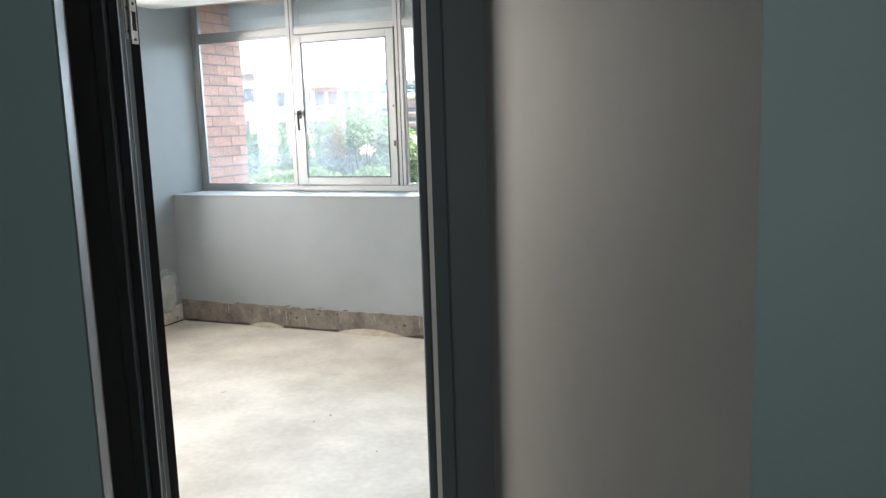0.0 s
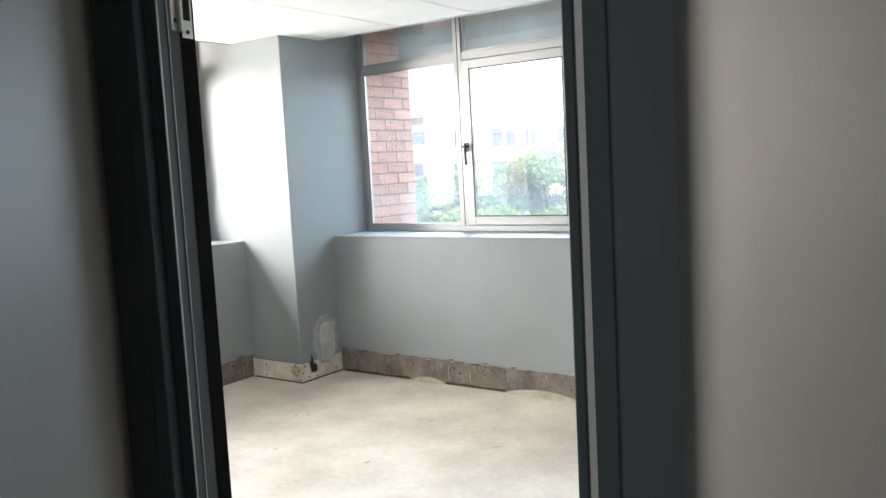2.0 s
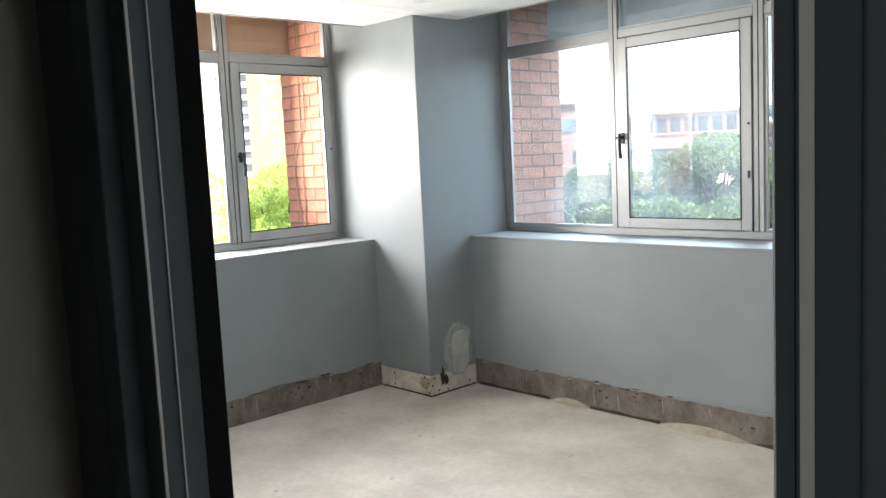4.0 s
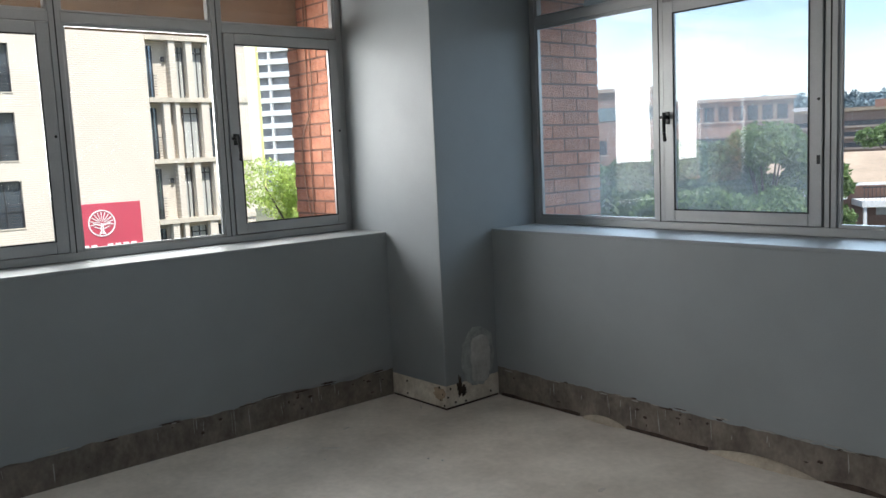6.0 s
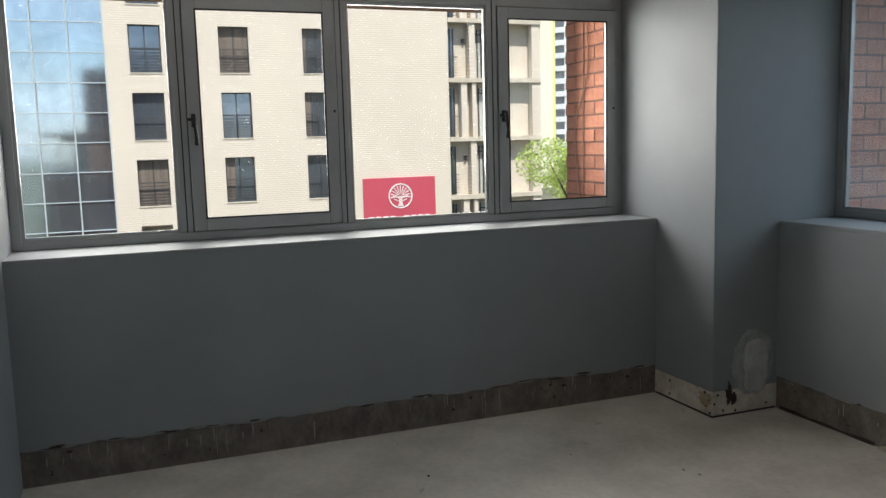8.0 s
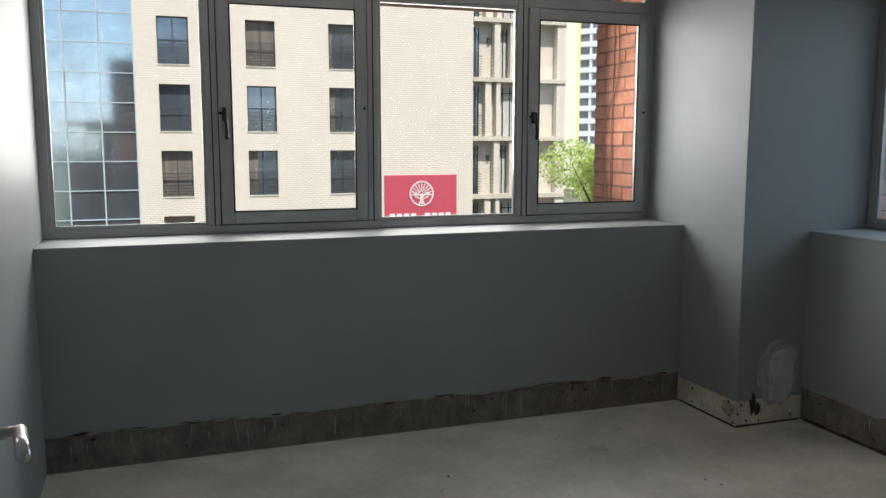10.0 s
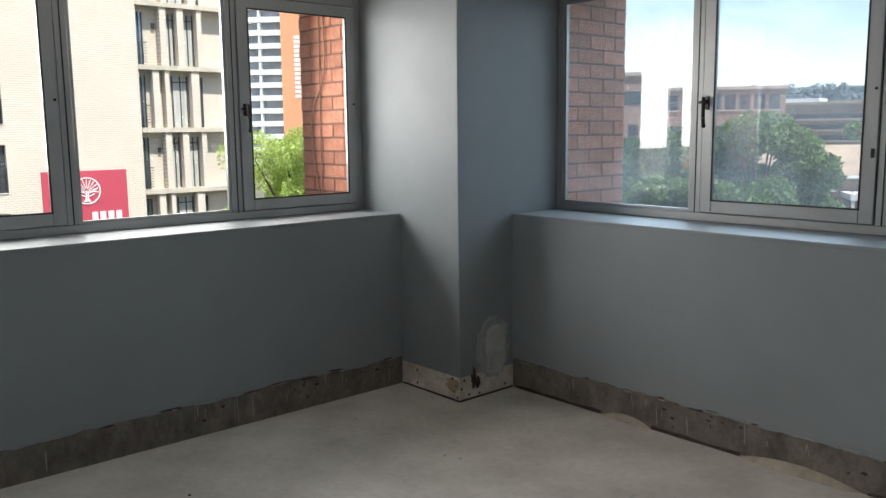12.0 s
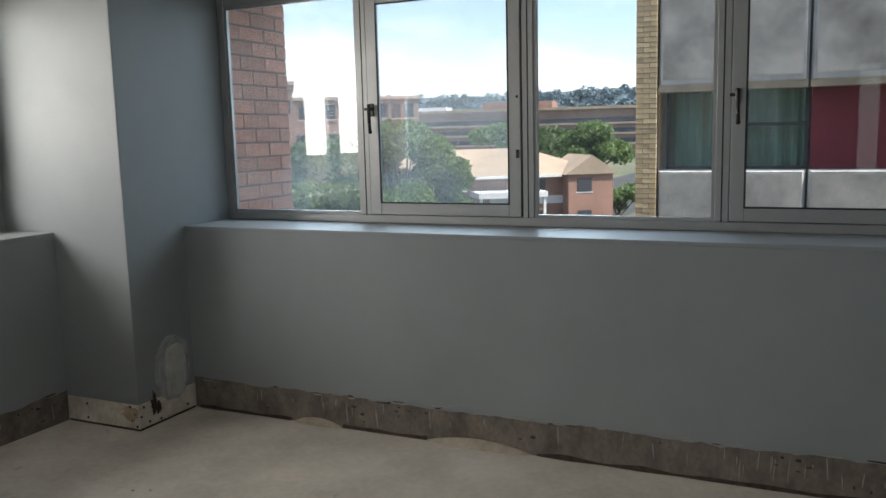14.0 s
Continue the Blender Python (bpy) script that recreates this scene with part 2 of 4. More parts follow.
# left partition, right wall
solid("wall_south", box_bm((XA - 0.08, YP - 0.11, 0), (2.53, YP, SLAB)), M_WALL, "grey painted partition wall", "wall", "structure")
solid("wall_east", box_bm((XR, -2.86, 0), (XR + 0.11, YB + 0.08, SLAB)), M_WALL, "grey painted wall", "wall", "structure")

# wall with the doorway, set across the corner; short passage outside it
LO, HO, JT = -0.055, 0.825, 2.09      # hole for the door frame
solid("wall_door_hinge_side", box_bm((-0.79, -0.11, 0), (LO, 0, SLAB)), M_SHADE, "wall beside the doorway, shade put into its colour", "wall", "structure", m=DOOR)
solid("wall_door_lock_side", box_bm((HO, -0.11, 0), (1.37, 0, SLAB)), M_SHADE, "wall beside the doorway, shade put into its colour", "wall", "structure", m=DOOR)
solid("wall_door_head", box_bm((LO, -0.11, JT), (HO, 0, SLAB)), M_SHADE, "wall over the doorway, shade put into its colour", "wall", "structure", m=DOOR)


def wall_prism(name, plan, material, label):
    """An upright wall, floor to ceiling, over the corners of its plan."""
    bm = bmesh.new()
    rings = [[bm.verts.new((x, y, z)) for x, y in plan] for z in (0, CEIL)]
    bm.faces.new(rings[0]); bm.faces.new(rings[1])
    for i in range(len(plan)):
        j = (i + 1) % len(plan)
        bm.faces.new((rings[0][i], rings[0][j], rings[1][j], rings[1][i]))
    return solid(name, bm, material, label, "wall", "structure")


# splayed passage from the corridor (face on y = -4.15) to the doorway
P_HINGE, P_LOCK = (3.848, -4.15), (4.856, -4.15)
D_HINGE, D_LOCK = DOOR @ Vector((-0.135, -0.071, 0)), DOOR @ Vector((0.93, -0.071, 0))
wall_prism("passage_wall_hinge_side", (P_HINGE, D_HINGE.xy, D_HINGE.xy - Vector((0.13, 0.0)), (P_HINGE[0] - 0.13, P_HINGE[1])), M_PASS, "smooth painted side wall of the short passage")
wall_prism("passage_wall_lock_side", (P_LOCK, D_LOCK.xy, D_LOCK.xy + Vector((0.13, 0.0)), (P_LOCK[0] + 0.13, P_LOCK[1])), M_PASS, "smooth painted side wall of the short passage")
solid("corridor_wall_hinge_side", box_bm((1.2, -4.152, 0), (P_HINGE[0] - 0.131, -4.09, CEIL)), M_DARK, "dark teal-grey corridor wall", "wall", "structure")
solid("corridor_wall_lock_side", box_bm((P_LOCK[0] + 0.131, -4.152, 0), (7.7, -4.09, CEIL)), M_DARK, "dark teal-grey corridor wall", "wall", "structure")
for nm, x0, x1 in (("corridor_wall_skin_hinge_side", P_HINGE[0] - 0.132, P_HINGE[0] - 0.001), ("corridor_wall_skin_lock_side", P_LOCK[0] + 0.001, P_LOCK[0] + 0.132)):
    solid(nm, box_bm((x0, -4.154, 0), (x1, -4.1505, CEIL)), M_DARK, "dark teal-grey paint on the corner of the corridor wall", "wall", "structure")
solid("corridor_wall_far", box_bm((1.1, -7.0, 0), (7.8, -6.9, CEIL)), M_DARK, "corridor wall", "wall", "structure")
solid("corridor_end_a", box_bm((1.1, -6.9, 0), (1.2, -4.09, CEIL)), M_DARK, "corridor end wall", "wall", "structure")
solid("corridor_end_b", box_bm((7.7, -6.9, 0), (7.8, -4.09, CEIL)), M_DARK, "corridor end wall", "wall", "structure")
solid("corridor_ceiling", box_bm((1.1, -7.0, CEIL), (7.8, -4.09, CEIL + 0.03)), M_CEIL, "white corridor ceiling", "ceiling", "structure")
solid("passage_ceiling", box_bm((2.9, -4.09, CEIL + 0.001), (4.95, -3.05, CEIL + 0.03)), M_CEIL, "white passage ceiling", "ceiling", "structure")


def ceiling():
    """Suspended tiles in a grid; it stops at the line of the walls below the windows."""
    bm = bmesh.new()
    def inside(x, y):
        return (x - H.x) * -0.4305 + (y - H.y) * 0.9026 > 0.0
    st = 0.6
    x0, y0 = 0.02, -0.02
    for i in range(7):
        for j in range(7):
            ax, bxx = x0 + i * st, min(x0 + (i + 1) * st, XR)
            by, ay = y0 - j * st, max(y0 - (j + 1) * st, YP)
            if ax >= XR or by <= YP or not (inside(ax, by) or inside(ax, ay)):
                continue
            z = CEIL + 0.002 * random.random()
            if i == 0 and j == 0:
                bx(bm, (CX + 0.008, ay + 0.005, z), (bxx - 0.005, by - 0.005, z + 0.012))
                bx(bm, (ax + 0.005, ay + 0.006, z), (CX - 0.004, CY - 0.008, z + 0.012))
            else:
                bx(bm, (ax + 0.005, ay + 0.005, z), (bxx - 0.005, by - 0.005, z + 0.012))
    solid("ceiling", bm, M_CEIL, "white suspended ceiling of square mineral tiles", "ceiling", "structure")
    bm = bmesh.new()
    for i in range(8):
        x = min(x0 + i * st, XR - 0.012)
        ylo = YP if x < 2.6 else H.y + (x - H.x) * 0.4305 / 0.9026
        bx(bm, (x - 0.007, ylo, CEIL + 0.004), (x + 0.007, CY if x < CX else 0.0, CEIL + 0.03))
    for j in range(7):
        y = y0 - j * st
        xhi = XR if y > -2.9 else H.x + (y - H.y) * 0.9026 / 0.4305
        bx(bm, (CX if y > CY else 0.0, y - 0.007, CEIL + 0.0045), (min(XR, xhi), y + 0.007, CEIL + 0.031))
    solid("ceiling_grid", bm, M_TRIM, "white metal ceiling grid", "ceiling", "structure")
    bm = bmesh.new()
    bx(bm, (0.0, YP, CEIL - 0.003), (0.012, CY, CEIL + 0.1))
    bx(bm, (CX, -0.012, CEIL - 0.003), (XR, 0.0, CEIL + 0.1))
    solid("ceiling_edge_trim", bm, M_TRIM, "white edge trim of the ceiling", "trim", "structure")


ceiling()


# ---- windows ----
def casement_handle(parent, m):
    """Black cockspur handle: base plate, neck, drooping grip."""
    bm = box_bm((-0.011, -0.008, -0.03), (0.011, 0.0, 0.035), 0.003)
    cyl(bm, (0, -0.004, 0.008), (0, -0.035, 0.008), 0.009)
    bx(bm, (-0.03, -0.03, 0.0), (0.0, -0.018, 0.014))
    pts = [(0, -0.036, 0.03), (0.002, -0.04, -0.02), (0.006, -0.046, -0.07), (0.006, -0.04, -0.108)]
    for a, b in zip(pts, pts[1:]):
        cyl(bm, a, b, 0.009, 10)
    bmesh.ops.create_uvsphere(bm, u_segments=10, v_segments=6, radius=0.011, matrix=Matrix.Translation(pts[-1]))
    ob = part("handle", bm, M_HANDLE, parent, "black metal window handle")
    ob.matrix_local = m
    return ob


def ring(bm, x0, x1, z0, z1, w, d0, d1, wb=None):
    """A rectangular frame in the x-z plane, members of width w, depth d0 to d1 in y."""
    wb = wb or w
    bx(bm, (x0, d0, z0), (x0 + w, d1, z1)); bx(bm, (x1 - w, d0, z0), (x1, d1, z1))
    bx(bm, (x0 + w, d0, z0), (x1 - w, d1, z0 + wb)); bx(bm, (x0 + w, d0, z1 - w), (x1 - w, d1, z1))


def window_band(name, m, edges, sash, label, top=2.78, pane_mats=(M_GLASS,) * 4):
    """A band of aluminium windows. x runs along the wall, y outwards (the inner face is y = 0), z up from the floor."""
    win = thing(name, label, "window", m, "structure")
    zb, zt, tr = SILL + 0.001, 2.20, 0.026
    fw, mw, dp = 0.042, 0.029, 0.051
    bm = bmesh.new()
    bx(bm, (edges[0], 0, zb), (edges[0] + fw, dp, top)); bx(bm, (edges[-1] - fw, 0, zb), (edges[-1], dp, top))
    bx(bm, (edges[0] + fw, 0, zb), (edges[-1] - fw, dp, zb + 0.04))
    bx(bm, (edges[0] + fw, 0, top - 0.04), (edges[-1] - fw, dp, top))
    bev(bm, 0.002, 1)
    part("window_frame", bm, M_ALU, win, "silver-grey aluminium outer frame")
    for a in edges[1:-1]:
        part("mullion", box_bm((a - mw, -0.002, zb + 0.04), (a + mw, dp, top - 0.04), 0.003, 1), M_ALU, win)
        part("gasket", box_bm((a - 0.003, -0.0035, zb + 0.04), (a + 0.003, -0.001, top - 0.04)), M_GASKET, win)
    for i, (a, b) in enumerate(zip(edges, edges[1:])):
        pane_mat = pane_mats[i]
        x0 = a + (fw if i == 0 else mw)
        x1 = b - (fw if i == len(edges) - 2 else mw)
        part("transom", box_bm((x0, 0.001, zt - tr), (x1, dp, zt + tr), 0.003, 1), M_ALU, win)
        part("top_pane", box_bm((x0 + 0.001, 0.046, zt + tr), (x1 - 0.001, 0.052, top - 0.04)), pane_mat, win).visible_shadow = False
        bm = bmesh.new()
        ring(bm, x0, x1, zt + tr, top - 0.04, 0.012, 0.012, 0.05)
        part("glazing_bead", bm, M_ALU, win)
        z0, z1 = zb + 0.04, zt - tr
        if sash[i]:
            g = 0.004
            part("shadow_gap", box_bm((x0 + 0.0005, 0.03, z0 + 0.0005), (x0 + g, 0.05, z1)), M_GASKET, win)
            bm = bmesh.new()
            ring(bm, x0 + g, x1 - g, z0 + g, z1 - g, 0.062, -0.012, 0.014)
            bev(bm, 0.003, 1)
            s = part("sash", bm, M_ALU, win, "openable aluminium sash, shut")
            bm = bmesh.new()
            ring(bm, x0 + g + 0.058, x1 - g - 0.058, z0 + g + 0.058, z1 - g - 0.058, 0.008, -0.0135, -0.009)
            part("gasket", bm, M_GASKET, s)
            part("pane", box_bm((x0 + 0.066, 0.003, z0 + 0.066), (x1 - 0.066, 0.009, z1 - 0.066)), pane_mat, s).visible_shadow = False
            bm = bmesh.new()
            ring(bm, x0 + 0.0005, x1 - 0.0005, z0 + 0.0005, z1 - 0.0005, g, 0.012, 0.018)
            part("gasket", bm, M_GASKET, s)
            hx = x0 + 0.03 if sash[i] > 0 else x1 - 0.03
            casement_handle(s, pose(hx, -0.012, 1.58))
            ox = x1 - 0.02 if sash[i] > 0 else x0 + 0.02
            bm = bmesh.new()
            cyl(bm, (ox, -0.0125, 1.62), (ox, -0.016, 1.62), 0.007, 10)
            part("plug", bm, M_HANDLE, s)
            if pane_mat is not M_GLASS:
                part("catch", box_bm((ox - 0.008, -0.016, 1.33), (ox + 0.008, -0.0115, 1.37), 0.002, 1), M_HANDLE, s)
        else:
            bm = bmesh.new()
            ring(bm, x0, x1, z0, z1, 0.016, 0.008, 0.028)
            part("glazing_bead", bm, M_ALU, win)
            part("pane", box_bm((x0 + 0.012, 0.017, z0 + 0.012), (x1 - 0.012, 0.023, z1 - 0.012)), pane_mat, win).visible_shadow = False
    return win


# right band: local x = world x, local y = world y ; left band: local x = world y, outwards = -x
window_band("window_1", pose(0, YB, 0), [CX, 1.402, 2.297, 3.182, XR], [0, 1, 0, 1], "band of silver aluminium windows with two openable sashes, shut", pane_mats=(M_GLASSD, M_GLASSD, M_GLASSC, M_GLASSC))
window_band("window_2", Matrix(((0, -1, 0, XA), (1, 0, 0, 0), (0, 0, 1, 0), (0, 0, 0, 1))), [YP, -2.885, -2.08, -1.235, CY], [0, 1, 0, 1], "band of silver aluminium windows with two openable sashes, shut")

# ---- door ----
def door():
    """Pressed steel frame in the doorway, in the doorway's own axes."""
    fr = thing("door_1", "open doorway with a dark grey painted pressed-steel frame", "door", DOOR, "structure")
    for nm, s, o in (("jamb_hinge_side", 1, 0.0), ("jamb_lock_side", -1, 0.77)):
        bm = bmesh.new()
        X = lambda v: o + s * v
        def seg(a, b, y0, y1):
            bx(bm, (min(X(a), X(b)), y0, 0), (max(X(a), X(b)), y1, JT))
        if s > 0:
            seg(-0.055, -0.025, -0.125, 0.012)     # face lapping the wall
            seg(-0.025, 0.0, -0.09, 0.012)         # shallow stop on the hinge side
        else:
            seg(-0.055, 0.0, -0.125, 0.012)        # body with the faces lapping the wall
            seg(0.0, 0.018, -0.125, -0.045)        # stop
        bev(bm, 0.004, 2)
        j = part("jamb", bm, M_FRAME, fr)
        # thin pale strips drawn as the light caught on the frame's edges and lip
        if s > 0:
            part("edge_highlight", box_bm((0.0004, -0.0905, 0.01), (0.0022, -0.085, JT - 0.02)), M_PALE, fr, "pale highlight drawn along the edge of the frame")
            part("edge_highlight", box_bm((0.0004, -0.05, 0.01), (0.0018, -0.047, JT - 0.02)), M_PALE, fr, "pale highlight drawn along the edge of the frame")
        else:
            part("lip_highlight", box_bm((0.7735, -0.1275, 0.01), (0.786, -0.1245, JT - 0.02)), M_PALE, fr, "pale strip drawn as the lit lip of the frame")
            part("edge_highlight", box_bm((0.7515, -0.047, 0.01), (0.756, -0.0435, JT - 0.02)), M_PALE, fr, "pale highlight drawn along the edge of the stop")
    bm = bmesh.new()
    bx(bm, (0.0, -0.125, 2.04), (0.77, 0.012, JT)); bx(bm, (0.018, -0.125, 2.022), (0.752, -0.045, 2.04))
    part("head", bev(bm, 0.004, 2), M_FRAME, fr)
    bm = box_bm((0.7685, -0.036, 0.93), (0.7715, -0.008, 1.07), 0.001, 1)
    sp = part("strike_plate", bm, M_STEEL, fr, "bright steel strike plate")
    for z in (0.955, 1.02):
        part("latch_hole", box_bm((0.7675, -0.03, z), (0.77, -0.014, z + 0.035)), M_BLACK, sp)
    leaf = thing("door_leaf", "grey painted flush door leaf, standing wide open", "door", DOOR @ pose(0, 0, 0, 0, 0, 163))
    # leaf local: x from the hinge along the leaf; when open its outer face looks away from the partition
    part("slab", box_bm((0.004, -0.041, 0.008), (0.766, -0.001, 2.035), 0.002, 1), M_LEAF, leaf)
    part("shaded_edge", box_bm((-0.0008, -0.0408, 0.008), (0.0038, -0.0008, 2.035)), M_LEAFEDGE, leaf, "hinge edge of the leaf, shade put into its colour")
    for z in (0.22, 1.755):
        bm = bmesh.new()
        cyl(bm, (-0.004, 0.004, z), (-0.004, 0.004, z + 0.1), 0.007)
        part("hinge", bm, M_STEEL, leaf, "steel butt hinge")
        bm = box_bm((-0.0015, -0.034, z), (0.0015, -0.004, z + 0.1), 0.0006, 1)
        hp = part("hinge_plate", bm, M_STEEL, fr)
        lp = part("hinge_plate", box_bm((-0.0012, -0.036, z - 0.01), (0.0008, -0.006, z + 0.11), 0.0006, 1), M_STEEL, leaf, "steel hinge plate let into the leaf edge")
        part("knuckle_shadow", box_bm((-0.0022, -0.03, z + 0.025), (-0.0008, -0.012, z + 0.075)), M_BLACK, lp)
        for k in (0.002, 0.096):
            b3 = bmesh.new()
            cyl(b3, (-0.0012, -0.021, z + k), (-0.003, -0.021, z + k), 0.0045, 10)
            part("screw", b3, M_HANDLE, lp)
        for k in (0.02, 0.08):
            b2 = bmesh.new()
            cyl(b2, (0.0015, -0.018, z + k), (0.0035, -0.018, z + k), 0.005, 10)
            part("screw", b2, M_HANDLE, hp)
    for s, y in ((-1, -0.041), (1, -0.001)):
        bm = box_bm((0.689, min(y, y + s * 0.008), 0.93), (0.729, max(y, y + s * 0.008), 1.1), 0.003)
        hd = part("handle", bm, M_STEEL, leaf, "brushed steel lever handle on a plate")
        b2 = bmesh.new()
        cyl(b2, (0.709, y, 1.03), (0.709, y + s * 0.042, 1.03), 0.009)
        cyl(b2, (0.712, y + s * 0.04, 1.03), (0.594, y + s * 0.042, 1.03), 0.0095)
        smooth(part("lever", b2, M_STEEL, hd))


door()

# ---- light from the sky in the two window openings ----
def area_lamp(name, m, sx, sy, watts, colour, spread):
    lamp = new(name, bpy.data.lights.new(name, 'AREA'))
    lamp.data.shape, lamp.data.size, lamp.data.size_y = 'RECTANGLE', sx, sy
    lamp.data.energy, lamp.data.color, lamp.data.spread = watts, colour, radians(spread)
    lamp.matrix_world = m
    return lamp


area_lamp("sky_light_west", look((-0.9, -2.1, 1.75), (0.1, -2.1, 1.72)), 3.0, 0.94, 49, (1.0, 0.955, 0.895), 172)
area_lamp("sky_light_north", look((1.2, 1.8, 2.05), (2.2, -1.2, 0.6)), 2.4, 1.5, 25, (0.66, 0.84, 1.0), 130)

# unseen fill lamp added before the far corridor wall, which has no window
area_lamp("corridor_fill_light", look((4.6, -6.85, 1.5), (4.6, -5, 1.45)), 2.2, 1.3, 3.4, (0.86, 0.97, 1.0), 150)

# ---- outer brickwork of the window bays ----
def brick_mesh(l, h, d, seed):
    """One rough-faced brick with softened, chipped edges; its face looks along -y."""
    rnd = random.Random(seed)
    bm = bmesh.new()
    bx(bm, (-l / 2, -d, -h / 2), (l / 2, 0, h / 2))
    bmesh.ops.bevel(bm, geom=list(bm.edges), offset=0.0032, segments=1, affect='EDGES')
    for v in bm.verts:
        v.co += Vector((rnd.uniform(-1, 1) * 0.002, rnd.uniform(-1, 1) * 0.0025, rnd.uniform(-1, 1) * 0.002))
    return data("brick", bm, M_BRICK)


def brick_pier(name, m, width, z0, z1, label, material=None, bl=0.222, bh=0.073, joint=0.011, proud=0.005, mortar=None):
    """A brick reveal in running bond. x runs outwards from the window frame, the face looks along -y."""
    pier = thing(name, label, "wall", m, "structure")
    part("mortar_core", box_bm((0, 0, z0), (width - 0.006, 0.22, z1)), mortar or M_MORTAR, pier)
    kinds = {}
    z, row = z0, 0
    while z + bh <= z1:
        x = -bl / 2 if row % 2 else 0.0
        while x < width - 0.01:
            a, b = max(x, 0), min(x + bl, width)
            if b - a > 0.03:
                key = (round(b - a, 3), random.randrange(3))
                if key not in kinds:
                    kinds[key] = brick_mesh(key[0], bh, 0.05 + proud, len(kinds))
                    if material:
                        kinds[key].materials[0] = material
                ob = part("brick", kinds[key], None, pier)
                ob.location = ((a + b) / 2, 0.05 + random.uniform(-0.0015, 0.0015), z + bh / 2)
            x += bl + joint
        z += bh + joint
        row += 1
    return pier


# left bay: reveal looks along -y and runs towards -x ; right bay: reveal looks along +x and runs towards +y
brick_pier("brick_reveal_west", Matrix(((-1, 0, 0, XA - 0.063), (0, 1, 0, CY + 0.0), (0, 0, 1, 0), (0, 0, 0, 1))), 0.59, 0.76, 2.85, "rough orange face-brick reveal outside the window")
brick_pier("brick_reveal_north", Matrix(((0, -1, 0, CX + 0.0), (1, 0, 0, YB + 0.063), (0, 0, 1, 0), (0, 0, 0, 1))), 0.57, 0.76, 2.85, "rough orange face-brick reveal outside the window")
solid("lintel_beam_west", box_bm((-1.02, -8, 2.245), (-0.86, CY, SLAB), 0.006), M_BEAM, "brown stained concrete lintel outside the window", "beam", "structure")
solid("lintel_beam_north", box_bm((CX, 0.88, 2.30), (9, 1.02, SLAB), 0.006), M_SOFFIT, "grey concrete lintel outside the window", "beam", "structure")
solid("outer_sill_west", box_bm((-1.0, YP, 0.9), (XA - 0.064, CY, 0.96), 0.006), M_MORTAR, "brick outer sill", "window sill", "structure")
solid("outer_sill_north", box_bm((CX, YB + 0.064, 0.9), (XR, 0.99, 0.96), 0.006), M_MORTAR, "brick outer sill", "window sill", "structure")
solid("building_above", box_bm((-1.02, -6, 3.12), (26, 1.02, 8.2)), M_MORTAR, "upper storeys of the brick building", "building", "structure")
solid("building_below", box_bm((-1.0, -9.5, -7), (26, 1.0, -0.27)), M_MORTAR, "lower storeys of the brick building", "building", "structure")
solid("building_west_flank", box_bm((-1.02, -6, -0.27), (-0.45, YP - 0.3, 3.12)), M_BRICK, "brick outer wall of the building", "building", "structure")
solid("building_north_flank", box_bm((XR + 0.12, 0.5, -0.27), (26, 1.02, 3.12)), M_BRICK, "brick outer wall of the building", "building", "structure")


def cable(name, pts, r, material, label):
    cu = bpy.data.curves.new(name, 'CURVE')
    cu.dimensions, cu.bevel_depth, cu.bevel_resolution = '3D', r, 2
    sp = cu.splines.new('NURBS')
    sp.points.add(len(pts) - 1)
    for p, c in zip(sp.points, pts):
        p.co = (*c, 1)
    sp.use_endpoint_u, sp.order_u = True, 3
    cu.materials.append(material)
    return tagged(new(name, cu), label, "cable")


cable("hanging_cable", [(-0.74, CY - 0.014, 2.85), (-0.73, CY - 0.015, 2.4), (-0.70, CY - 0.018, 2.05), (-0.70, CY - 0.018, 1.8), (-0.86, CY - 0.02, 1.6), (-0.88, CY - 0.016, 1.35), (-0.78, CY - 0.014, 0.98)], 0.005, M_CABLE, "thin brown cable hanging loosely down the brick reveal")
cable("hanging_cable", [(-0.76, CY - 0.014, 2.85), (-0.76, CY - 0.015, 2.0), (-0.775, CY - 0.014, 1.5), (-0.775, CY - 0.013, 0.98)], 0.004, M_CABLE, "thin brown cable hanging straight down the brick reveal")


# ---- traces of the stripped skirting ----
def blob(name, m, rx, rz, seed, material, label, category, thick=0.002, rough=0.12, power=2.0, kind=""):
    """A thin irregular patch in the local x-z plane, its face along -y."""
    bm = bmesh.new()
    n = 48
    rim = []
    for i in range(n):
        a = 2 * math.pi * i / n
        c, s = math.cos(a), math.sin(a)
        k = (abs(c) ** power + abs(s) ** power) ** (-1 / power) * (1 + rough * noise.noise((c * 2.2 + seed, s * 2.2, seed)) + rough * 0.5 * noise.noise((c * 7, s * 7 + seed, 2)))
        rim.append((rx * c * k, rz * s * k))
    f = bm.faces.new([bm.verts.new((x, -thick, z)) for x, z in rim])
    g = bmesh.ops.extrude_face_region(bm, geom=[f])
    for v in g["geom"]:
        if isinstance(v, bmesh.types.BMVert):
            v.co.y += thick
            v.co.x *= 1.03; v.co.z *= 1.03
    return solid(name, bm, material, label, category, kind, m=m)


